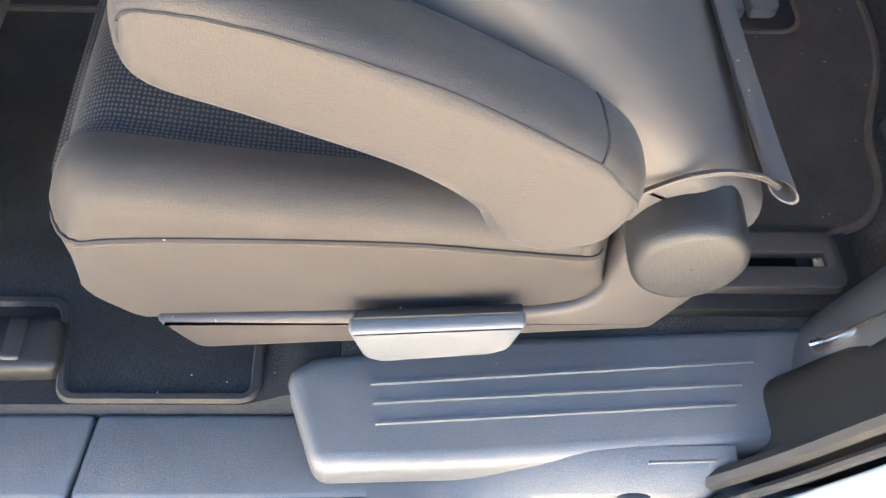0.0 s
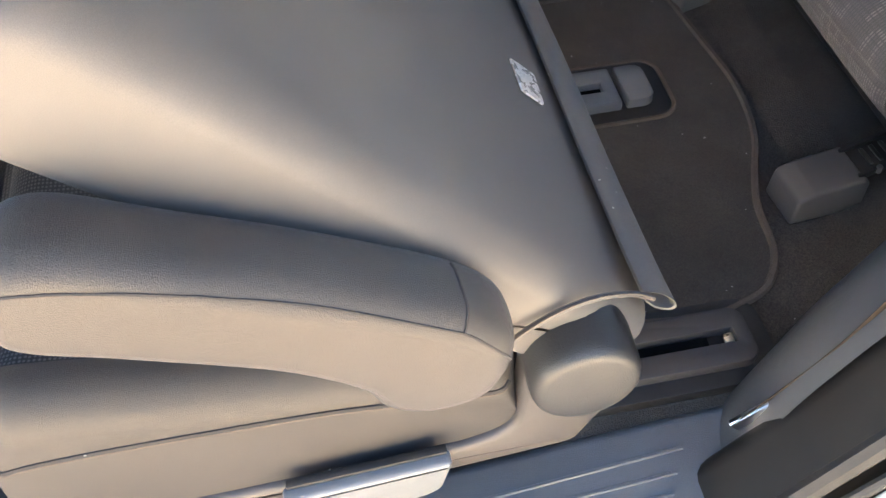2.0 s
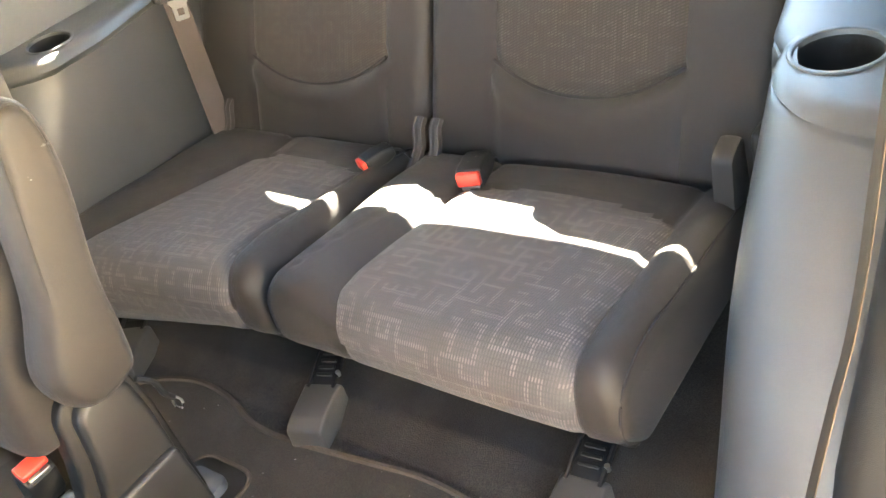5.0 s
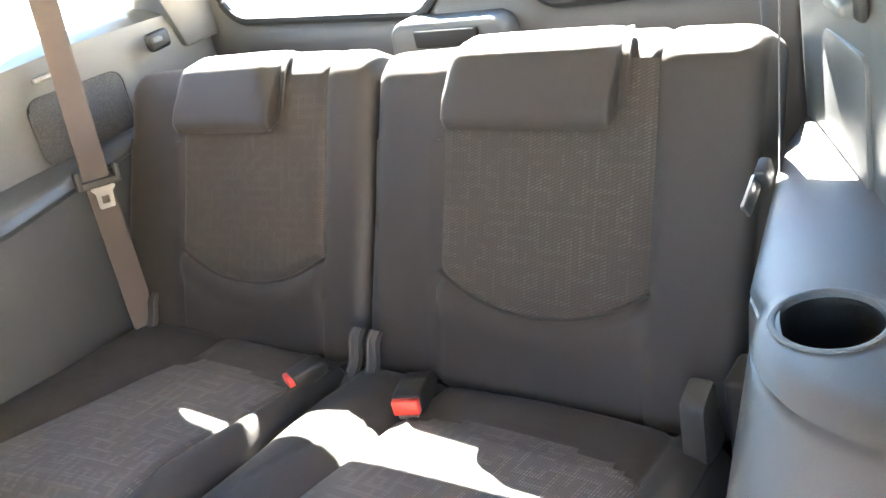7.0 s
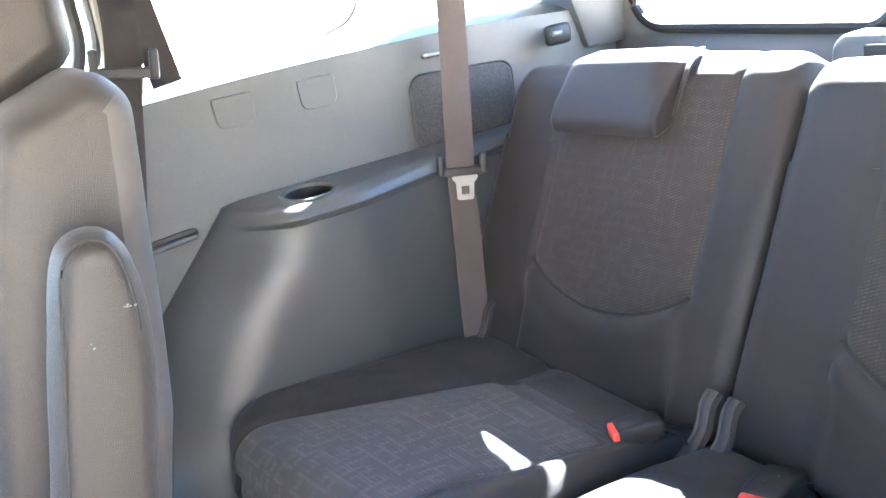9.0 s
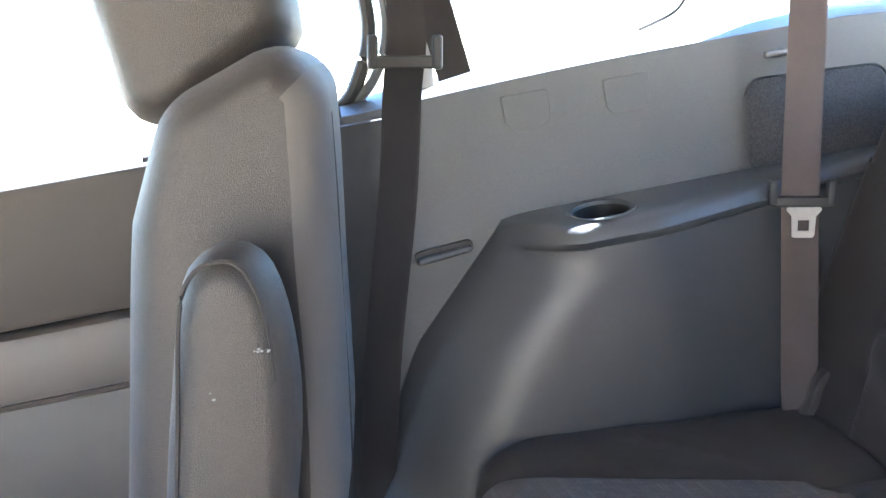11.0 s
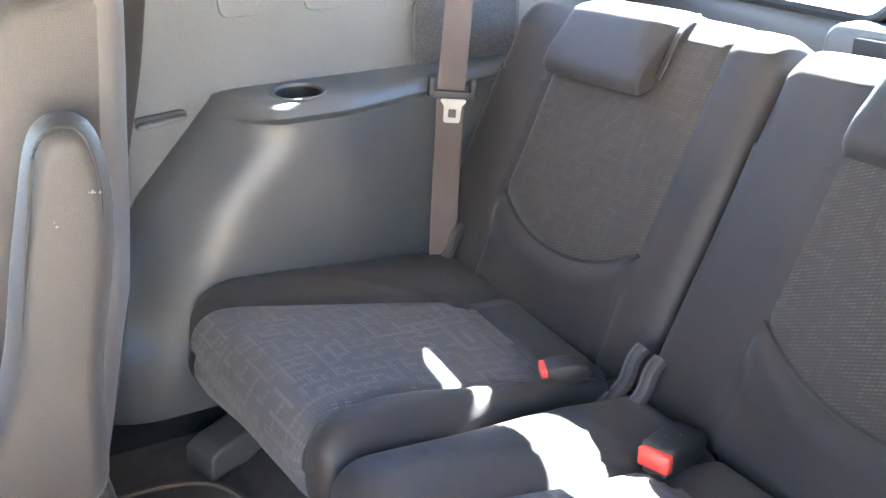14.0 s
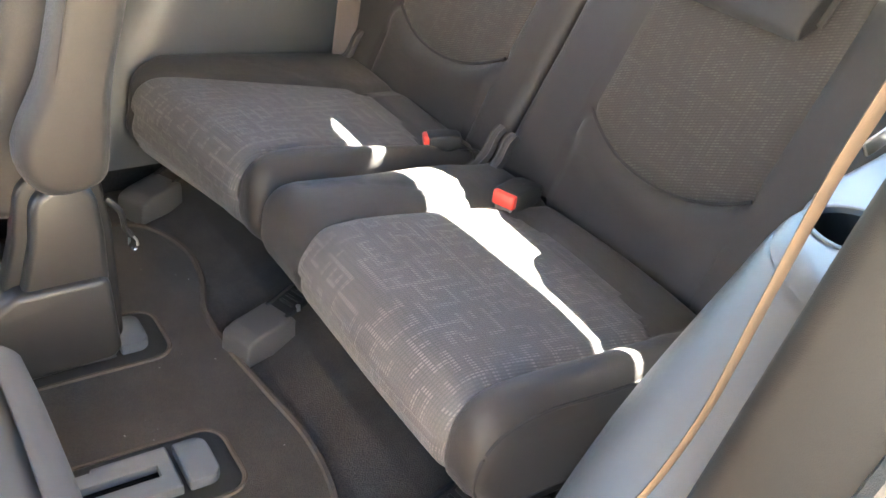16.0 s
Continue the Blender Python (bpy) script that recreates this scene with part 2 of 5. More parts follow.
def part(name, bm, material, parent=None, label="", smooth=True):
    me = mesh_of(name, bm, material)
    if smooth:
        for p in me.polygons:
            p.use_smooth = True
        me.set_sharp_from_angle(angle=radians(38))
    ob = new(name, me)
    ob.parent = parent
    if label:
        tagged(ob, label)
    return ob


def thing(name, label, category, group="", kind="", at=(0, 0, 0)):
    e = new(name)
    e.empty_display_size = 0.05
    e.location = at
    return tagged(e, label, category, group, kind)


def box(size, centre=(0, 0, 0), bevel=0.0, segs=3, m=None):
    bm = bmesh.new()
    bmesh.ops.create_cube(bm, size=1.0)
    bmesh.ops.scale(bm, vec=size, verts=bm.verts)
    if bevel:
        bmesh.ops.bevel(bm, geom=list(bm.edges), offset=bevel, segments=segs, profile=0.5, affect="EDGES")
    if m is not None:
        bmesh.ops.transform(bm, matrix=m, verts=bm.verts)
    bmesh.ops.translate(bm, vec=centre, verts=bm.verts)
    return bm


def join(*bms):
    out = bms[0]
    for b in bms[1:]:
        me = bpy.data.meshes.new("tmp")
        b.to_mesh(me)
        b.free()
        out.from_mesh(me)
        bpy.data.meshes.remove(me)
    return out


def fillet(pts, n=6):
    """A closed outline from corners (a, b, radius), with rounded corners."""
    out, k = [], len(pts)
    for i in range(k):
        p0, p1, p2 = (Vector(pts[(i + d) % k][:2]) for d in (-1, 0, 1))
        r = pts[i][2] if len(pts[i]) > 2 else 0.0
        if r <= 0:
            out.append(p1)
            continue
        d0, d2 = (p0 - p1).normalized(), (p2 - p1).normalized()
        ang = d0.angle(d2)
        if ang > 3.1:
            out.append(p1)
            continue
        cut = min(r / math.tan(ang / 2), 0.49 * (p0 - p1).length, 0.49 * (p2 - p1).length)
        rr = cut * math.tan(ang / 2)
        c = p1 + (d0 + d2).normalized() * (rr / math.sin(ang / 2))
        a, b = p1 + d0 * cut - c, p1 + d2 * cut - c
        turn = a.angle_signed(b)
        for j in range(n + 1):
            th = -turn * j / n
            out.append(c + Vector((a.x * math.cos(th) - a.y * math.sin(th), a.x * math.sin(th) + a.y * math.cos(th))))
    return out


def resample(loop, step):
    """Even points along a closed outline."""
    k = len(loop)
    seg = [(loop[(i + 1) % k] - loop[i]).length for i in range(k)]
    total = sum(seg)
    n = max(12, int(total / step))
    out, i, acc = [], 0, 0.0
    for j in range(n):
        s = total * j / n
        while acc + seg[i] < s - 1e-9 and i < k - 1:
            acc += seg[i]
            i += 1
        f = (s - acc) / max(seg[i], 1e-9)
        out.append(loop[i].lerp(loop[(i + 1) % k], min(1, max(0, f))))
    return out


def pad(outline, y0, y1, edge=0.03, step=0.012, grooves=(), sgrooves=(), region=None, bulge=0.0, soft=0.0, place=None, turn_in=None, weight=None):
    """A stuffed body: an outline in x-z swept from y0 to y1 with round ends. grooves: (y, depth, width); sgrooves: a function (a, b, y) to depth.
    region: a function (a, b, y) to a part's number. Gives one bmesh a region, with UVs in metres along the outline and across."""
    turn_in = edge if turn_in is None else turn_in
    loop = resample(outline, step)
    n = len(loop)
    area = sum(loop[i].x * loop[(i + 1) % n].y - loop[(i + 1) % n].x * loop[i].y for i in range(n))
    sign = 1 if area > 0 else -1
    norm = []
    for i in range(n):
        d = loop[(i + 1) % n] - loop[i - 1]
        norm.append(Vector((d.y, -d.x)).normalized() * sign)
    ys = []
    k = 6
    for j in range(k):
        ys.append(y0 + edge * (1 - math.cos(math.pi / 2 * j / k)))
    m = max(4, int((y1 - y0 - 2 * edge) / step))
    for j in range(m + 1):
        ys.append(y0 + edge + (y1 - y0 - 2 * edge) * j / m)
    for j in range(k - 1, -1, -1):
        ys.append(y1 - edge * (1 - math.cos(math.pi / 2 * j / k)))
    grid = []
    for y in ys:
        e = min(y - y0, y1 - y)
        d1 = turn_in * (1 - math.sqrt(max(0, 1 - (1 - e / edge) ** 2))) if e < edge else 0.0
        d0 = 0.0
        if bulge:
            d0 -= bulge * math.sin(math.pi * (y - y0) / (y1 - y0)) ** 0.7
        for gy, gd, gw in grooves:
            d0 += gd * math.exp(-(((y - gy) / gw) ** 2))
        row = []
        for i, p in enumerate(loop):
            d = d0 + d1 * (weight(p.x, p.y) if weight else 1.0)
            for f in sgrooves:
                d += f(p.x, p.y, y)
            if soft:
                d += soft * noise.noise(Vector((p.x * 7, y * 7, p.y * 7)))
            q = p - norm[i] * d
            row.append(Vector((q.x, y, q.y)))
        grid.append(row)
    if place is not None:
        grid = [[place @ v for v in row] for row in grid]
    regions = {}
    lens = [0.0]
    for i in range(n):
        lens.append(lens[-1] + (loop[(i + 1) % n] - loop[i]).length)

    def into(r):
        if r not in regions:
            bm = bmesh.new()
            regions[r] = (bm, {}, bm.loops.layers.uv.new("UVMap"))
        return regions[r]

    def vert(r, j, i):
        bm, vs, _ = into(r)
        if (j, i) not in vs:
            vs[(j, i)] = bm.verts.new(grid[j][i])
        return vs[(j, i)]

    for j in range(len(ys) - 1):
        for i in range(n):
            i2 = (i + 1) % n
            c = (loop[i] + loop[i2]) / 2
            r = region(c.x, c.y, (ys[j] + ys[j + 1]) / 2) if region else 0
            bm, _, uv = into(r)
            quad = [(j, i), (j, i2), (j + 1, i2), (j + 1, i)]
            if sign < 0:
                quad.reverse()
            f = bm.faces.new([vert(r, *q) for q in quad])
            for lp, (jj, ii) in zip(f.loops, quad):
                s = lens[i + 1] if ii == i2 and i2 == 0 else lens[ii]
                lp[uv].uv = (ys[jj], s)
    for j in (0, len(ys) - 1):
        r = region(loop[0].x, loop[0].y, ys[j]) if region else 0
        bm, _, uv = into(r)
        ring = [vert(r, j, i) for i in range(n)]
        if (j == 0) == (sign > 0):
            ring.reverse()
        bm.faces.new(ring)
    return {r: v[0] for r, v in regions.items()}


def prism(outline, y0, y1, bevel=0.004, segs=2, axis="y"):
    """An outline in x-z given depth along y, edges rounded (axis z: an outline in x-y given height)."""
    bm = bmesh.new()
    if axis == "y":
        vs = [bm.verts.new((p[0], y0, p[1])) for p in outline]
        way = (0, y1 - y0, 0)
    elif axis == "z":
        vs = [bm.verts.new((p[0], p[1], y0)) for p in outline]
        way = (0, 0, y1 - y0)
    else:
        vs = [bm.verts.new((y0, p[0], p[1])) for p in outline]
        way = (y1 - y0, 0, 0)
    f = bm.faces.new(vs)
    ret = bmesh.ops.extrude_face_region(bm, geom=[f])
    bmesh.ops.translate(bm, vec=way, verts=[g for g in ret["geom"] if isinstance(g, bmesh.types.BMVert)])
    bmesh.ops.recalc_face_normals(bm, faces=bm.faces)
    if bevel:
        caps = [e for e in bm.edges if e.calc_face_angle(0) > radians(50)]
        bmesh.ops.bevel(bm, geom=caps, offset=bevel, segments=segs, profile=0.5, affect="EDGES")
    return bm


def tube(points, radius, sides=8, closed=False):
    bm = bmesh.new()
    pts = [Vector(p) for p in points]
    n = len(pts)
    rings = []
    for i, p in enumerate(pts):
        a, b = pts[(i - 1) % n if closed else max(i - 1, 0)], pts[(i + 1) % n if closed else min(i + 1, n - 1)]
        d = (b - a).normalized()
        side = d.cross(Vector((0, 0, 1)) if abs(d.z) < 0.9 else Vector((1, 0, 0))).normalized()
        up = side.cross(d)
        rings.append([bm.verts.new(p + (side * math.cos(2 * math.pi * k / sides) + up * math.sin(2 * math.pi * k / sides)) * radius) for k in range(sides)])
    for i in range(n if closed else n - 1):
        for k in range(sides):
            bm.faces.new((rings[i][k], rings[i][(k + 1) % sides], rings[(i + 1) % n][(k + 1) % sides], rings[(i + 1) % n][k]))
    if not closed:
        bm.faces.new(list(reversed(rings[0])))
        bm.faces.new(rings[-1])
    bmesh.ops.recalc_face_normals(bm, faces=bm.faces)
    return bm


def spline(pts, n=8, closed=False):
    """Smooth points through the given ones."""
    P = [Vector(p) for p in pts]
    k = len(P)
    out = []
    for i in range(k if closed else k - 1):
        p0, p1, p2, p3 = (P[(i + d) % k] if closed else P[min(max(i + d, 0), k - 1)] for d in (-1, 0, 1, 2))
        for j in range(n):
            t = j / n
            out.append(0.5 * (2 * p1 + (p2 - p0) * t + (2 * p0 - 5 * p1 + 4 * p2 - p3) * t * t + (3 * p1 - p0 - 3 * p2 + p3) * t**3))
    if not closed:
        out.append(P[-1])
    return out


def strap(points, across, width, thick=0.0016):
    """A belt: a flat band along points, its width along the vector(s) across."""
    bm = bmesh.new()
    pts = [Vector(p) for p in points]
    rows = []
    for i, p in enumerate(pts):
        d = (pts[min(i + 1, len(pts) - 1)] - pts[max(i - 1, 0)]).normalized()
        f = i / max(1, len(pts) - 1)
        if isinstance(across[0], (tuple, list)):
            g = f * (len(across) - 1)
            k = min(int(g), len(across) - 2)
            w = Vector(across[k]).lerp(Vector(across[k + 1]), g - k)
        else:
            w = Vector(across)
        w = (w - d * w.dot(d)).normalized()
        nrm = d.cross(w)
        prof = [(-0.5, 0), (-0.44, 0.5), (-0.3, 0.35), (-0.12, 0.55), (0.12, 0.55), (0.3, 0.35), (0.44, 0.5), (0.5, 0), (0.44, -0.5), (-0.44, -0.5)]
        rows.append([bm.verts.new(p + w * a * width + nrm * b * thick) for a, b in prof])
    k = len(rows[0])
    for i in range(len(rows) - 1):
        for j in range(k):
            bm.faces.new((rows[i][j], rows[i][(j + 1) % k], rows[i + 1][(j + 1) % k], rows[i + 1][j]))
    bm.faces.new(rows[0])
    bm.faces.new(rows[-1])
    bmesh.ops.recalc_face_normals(bm, faces=bm.faces)
    return bm


def sheet(grid):
    """A surface through rows of points."""
    bm = bmesh.new()
    vs = [[bm.verts.new(p) for p in row] for row in grid]
    for j in range(len(vs) - 1):
        for i in range(len(vs[0]) - 1):
            bm.faces.new((vs[j][i], vs[j][i + 1], vs[j + 1][i + 1], vs[j + 1][i]))
    return bm


def snap(bm, points, lift=0.0003):
    """The points laid on a body's surface."""
    tree = BVHTree.FromBMesh(bm)
    out = []
    for p in points:
        q, nrm, _, _ = tree.find_nearest(Vector(p))
        out.append(q + nrm * lift)
    return out


# ---- large structure ----
LEFT, RIGHT, ROOF = 0.02, 1.50, 1.20

ground = tagged(part("ground", box((120, 120, 0.2), (0, 0, -0.58)), CONCRETE), "pale sunlit concrete ground around the car", "ground", kind="structure")
front_line = fillet([(-2.5, -0.05), (-2.5, -0.002), (-0.66, -0.002, 0.03), (-0.60, 0.028, 0.03), (-0.56, 0.028), (-0.56, -0.05)], 6)
tagged(part("floor_1", prism(front_line, 0.0105, 1.52, 0.0), CARPET_BLACK), "black carpeted footwell floor", "floor", kind="structure")
floor_line = fillet([(-0.559, -0.05), (-0.559, 0.028), (0.185, 0.030, 0.03), (0.25, 0.052, 0.05), (1.2, 0.055), (1.2, -0.05)], 6)
floor = tagged(part("floor_2", prism(floor_line, 0.0105, 1.52, 0.0), CARPET), "dark brown carpeted cabin floor", "floor", kind="structure")
roof = tagged(part("ceiling", box((4.0, 1.7, 0.05), (-0.93, 0.76, ROOF + 0.03)), HEADLINER), "pale cloth headliner under the roof", "ceiling", kind="structure")

# right cabin side: lower body with the quarter window and the side door window above
side = prism([(-3.2, -0.3), (1.35, -0.3), (1.35, 0.75), (-3.2, 0.75)], 1.505, 1.60, 0.01)
tagged(part("wall_right", side, TRIM), "blue-grey plastic lining of the cabin side", "wall", kind="structure")


def upper_trim():
    """The recessed trim between the armrest ledge and the quarter window."""
    rows = []
    for k in range(41):
        x = 0.07 + (1.05 - 0.07) * k / 40
        top = 0.775 + 0.012 * math.sin(min(1, max(0, (x - 0.1) / 0.4)) * 1.57) - 0.02 * max(0, (x - 0.75) / 0.3)
        y = 1.474
        rows.append([(x, 1.56, top + 0.02), (x, 1.51, top + 0.012), (x, 1.478, top), (x, y, top - 0.03), (x, y + 0.004, 0.68), (x, y + 0.002, 0.6), (x, y + 0.0, 0.40), (x, y, 0.0)])
    return sheet(rows)


tagged(part("trim", upper_trim(), TRIM), "grained blue-grey quarter trim below the window", "trim", kind="structure")


def lower_panel(wall, lip0, cup, away=1, taper=0.0, draft=0.0, foot=0.5, low=0.11):
    """The armrest panel beside the third row: a slanted, rounded front and a ledge on top with a round opening. away: the outward side in y."""
    rows, n = [], 76
    span = (wall - lip0) * away

    def top_at(x):
        return 0.6 if x > 0.255 else 0.6 - (0.255 - x) * 1.02 if x > 0.11 else 0.452 - (0.11 - x) / foot

    def edge_at(z):
        return 0.255 - (0.6 - z) / 1.02 if z > 0.452 else 0.11 - (0.452 - z) * foot

    for k in range(n):
        x = 0.112 - 0.30 * foot + (0.883 + 0.30 * foot) * k / (n - 1)
        top = top_at(x)
        full = max(0.022, span + taper * min(1, max(0, (x - 0.44) / 0.4)))

        def off(z):
            d = min(1, max(0, (x - edge_at(min(z, 0.6))) / 0.175))
            return (full - 0.010) * math.sin(d * math.pi / 2) ** 0.9 * (1 - draft * min(1, max(0, (0.5 - z) / 0.3)))

        lip = min(full, off(0.567) + 0.024)
        s = min(1, max(0, (x - 0.238) / 0.07))
        s = math.sin(s * math.pi / 2)
        row = [(x, -0.013, top + 0.0074 * s)]
        for a, dz in ((-0.028, 0.0), (-0.012, 0.003), (-0.003, 0.010), (0.0, 0.020), (-0.004, 0.028), (-0.012, 0.033)):
            o_ = max(off(top - dz) * (1 - s) + (lip + a) * s, off(top - dz) if dz > 0.03 else -0.012)
            row.append((x, o_, top - dz + s * (0.006 - 0.11 * o_)))
        for j in range(1, 21):
            z = low + (top - 0.033 - low) * (1 - j / 20)
            row.append((x, off(z), z))
        rows.append([(p[0], wall - away * p[1], p[2]) for p in row])
    first = next(k for k in range(n) if rows[k][0][0] > 0.26)
    bm = sheet([r[1:] for r in rows])
    bm2 = sheet([r[:2] for r in rows[: first + 1]])
    lid = bmesh.new()
    ring = [r[0] for r in rows[first:]] + [r[1] for r in reversed(rows[first:])]
    hole = [(cup[0] + cup[2] * math.cos(t * math.pi / 20), cup[1] + cup[2] * math.sin(t * math.pi / 20), 0.606 - 0.11 * (wall - cup[1] - cup[2] * math.sin(t * math.pi / 20)) * away) for t in range(40)]
    edges = []
    for lp in (ring, hole):
        vs = [lid.verts.new(p) for p in lp]
        edges += [lid.edges.new((vs[i], vs[(i + 1) % len(vs)])) for i in range(len(vs))]
    bmesh.ops.triangle_fill(lid, edges=edges, use_beauty=True)
    out = join(bm, bm2, lid)
    bmesh.ops.remove_doubles(out, verts=out.verts, dist=1e-4)
    bmesh.ops.recalc_face_normals(out, faces=out.faces)
    return out


tagged(part("armrest_panel", lower_panel(1.475, 1.362, (0.378, 1.420, 0.040), 1, -0.09, 0.0, 0.55), TRIM_LOW), "grey plastic armrest panel with a rounded slanted front", "trim panel", kind="structure")


def column_panel(wall, cup):
    """The armrest column beside the open door: a smooth slanted nose under a flush ledge cap with a fine groove round it."""
    def at(z, table):
        for (za, va), (zb, vb) in zip(table, table[1:]):
            if zb <= z <= za:
                return vb + (va - vb) * (z - zb) / (za - zb)
        return table[-1][1]

    nose = [(0.60, 0.318), (0.585, 0.303), (0.50, 0.208), (0.45, 0.158), (0.40, 0.116), (0.33, 0.068), (0.25, 0.016), (0.17, -0.026), (0.0, -0.09)]
    wide = [(0.60, 0.158), (0.45, 0.150), (0.35, 0.140), (0.25, 0.134), (0.0, 0.13)]

    def outline(z, inset):
        x0, w = at(z, nose) + inset, at(z, wide) - inset
        pts = []
        for k in range(29):
            a = math.pi / 2 * k / 28
            pts.append((x0 + 0.135 * (1 - math.cos(a) ** 0.95), wall + (w - wall) * math.sin(a) ** 0.92, z))
        end = pts[-1][0]
        for k in range(1, 17):
            x = end + (0.98 - end) * k / 16
            pts.append((x, w + 0.2 * min(0.39, max(0, x - 0.375)), z))
        return pts

    levels = [(0.600, 0.016), (0.5985, 0.009), (0.595, 0.0035), (0.591, 0.001), (0.5875, 0.0), (0.5865, 0.0035), (0.5845, 0.0035), (0.5835, 0.0), (0.580, -0.001)]
    levels += [(0.57 - 0.57 * k / 22, -0.001) for k in range(23)]
    rows = [outline(z, i) for z, i in levels]
    bm = sheet(rows)
    lid = bmesh.new()
    ring = rows[0] + [(0.98, wall, 0.6)]
    hole = [(cup[0] + cup[2] * math.cos(t * math.pi / 20), cup[1] + cup[2] * math.sin(t * math.pi / 20), 0.6) for t in range(40)]
    edges = []
    for lp in (ring, hole):
        vs = [lid.verts.new(p) for p in lp]
        edges += [lid.edges.new((vs[i], vs[(i + 1) % len(vs)])) for i in range(len(vs))]
    bmesh.ops.triangle_fill(lid, edges=edges, use_beauty=True)
    out = join(bm, lid)
    bmesh.ops.remove_doubles(out, verts=out.verts, dist=1e-4)
    bmesh.ops.recalc_face_normals(out, faces=out.faces)
    return out


tagged(part("armrest_panel", column_panel(0.01, (0.43, 0.099, 0.042)), TRIM_LOW), "grey plastic armrest panel beside the open door", "trim panel", kind="structure")

# black box added to keep the area below the armrest panel dark
tagged(part("dark_side_box", box((1.25, 0.065, 0.16), (0.42, 1.470, 0.07), 0.01), CARPET_BLACK), "black carpet-textured box filling in below the armrest panel", "floor", kind="structure")


def cup_holder(x, y, z, r, group="cup holders"):
    t = thing("cup_holder", "round black cup holder sunk in the armrest ledge", "cup holder", group, at=(x, y, z))
    ring = bmesh.new()
    prof = [(r + 0.005, 0.0004), (r + 0.004, 0.0018), (r + 0.0015, 0.0022), (r - 0.001, 0.0012), (r - 0.002, -0.004)]
    rows = [[(pr * math.cos(k * 2 * math.pi / 40), pr * math.sin(k * 2 * math.pi / 40), pz) for pr, pz in prof] for k in range(41)]
    ring = sheet(rows)
    bmesh.ops.remove_doubles(ring, verts=ring.verts, dist=1e-5)
    bmesh.ops.recalc_face_normals(ring, faces=ring.faces)
    part("rim", ring, TRIM, t)
    prof = [(r - 0.001, 0.001), (r - 0.004, -0.03), (r - 0.006, -0.075), (r - 0.012, -0.08), (0.0005, -0.08)]
    rows = [[(pr * math.cos(k * 2 * math.pi / 40), pr * math.sin(k * 2 * math.pi / 40), pz) for pr, pz in prof] for k in range(41)]
    well = sheet(rows)
    bmesh.ops.remove_doubles(well, verts=well.verts, dist=1e-5)
    part("well", well, BLACK, t)
    return t


cup_holder(0.43, 0.099, 0.6, 0.042)
cup_holder(0.378, 1.420, 0.6, 0.040).rotation_euler = (radians(6.3), 0, 0)

# tailgate, rear window and roof edges
gate = thing("tailgate", "blue-grey plastic tailgate lining with a rounded rear window", "tailgate", kind="structure", at=(1.06, 0.83, 0))


def gate_line(grow):
    g = grow
    return fillet([(-0.63 - g, 0.715 - g, 0.07), (-0.16 + g, 0.705 - g, 0.05), (-0.11, 0.742 - g, 0.03), (0.06, 0.742 - g, 0.03), (0.11 - g, 0.705 - g, 0.05), (0.615 + g, 0.725 - g, 0.08), (0.582 + g, 1.066 + g, 0.06), (0.30, 1.052 + g, 0.3), (0.0, 1.036 + g, 0.3), (-0.61 - g, 1.030 + g, 0.06)], 8)


def gate_panel():
    """Tailgate lining: a frame that turns out towards the glass with rounded edges."""
    bm = bmesh.new()
    outer = [(p[0], p[1]) for p in fillet([(-0.80, 0.0, 0.02), (0.80, 0.0, 0.02), (0.80, 1.22, 0.02), (-0.80, 1.22, 0.02)])]
    rings = []
    for grow, x in ((0.05, 0.0), (0.03, 0.002), (0.016, 0.010), (0.010, 0.022)):
        rings.append([bm.verts.new((x, p[0], p[1])) for p in gate_line(grow)])
    edges = []
    vs = [bm.verts.new((0, p[0], p[1])) for p in outer]
    edges += [bm.edges.new((vs[i], vs[(i + 1) % len(vs)])) for i in range(len(vs))]
    k = len(rings[0])
    edges += [bm.edges.new((rings[0][i], rings[0][(i + 1) % k])) for i in range(k)]
    bmesh.ops.triangle_fill(bm, edges=edges, use_beauty=True)
    for a, b in zip(rings, rings[1:]):
        for i in range(k):
            bm.faces.new((a[i], a[(i + 1) % k], b[(i + 1) % k], b[i]))
    bmesh.ops.recalc_face_normals(bm, faces=bm.faces)
    return bm


part("lining", gate_panel(), TRIM, gate)
seal = [(0.012, p[0], p[1]) for p in gate_line(0.006)]
part("window_seal", tube(seal, 0.010, 8, True), RUBBER, gate)
glass = part("pane", box((0.004, 1.46, 0.56), (0.03, 0.0, 0.93)), GLASS, gate)
glass.visible_shadow = False
part("motor_cover", prism(fillet([(-0.11, 0.58, 0.03), (0.16, 0.58, 0.03), (0.14, 0.70, 0.03), (-0.09, 0.70, 0.03)]), -0.045, 0.02, 0.012, 3, "x"), TRIM, gate)
part("motor_cover_vent", box((0.01, 0.13, 0.03), (-0.047, 0.02, 0.672), 0.004), BLACK, gate)
tagged(part("luggage_floor", box((0.30, 1.4, 0.03), (0.92, 0.78, 0.16), 0.005), CARPET), "black carpeted luggage floor", "floor", kind="structure")

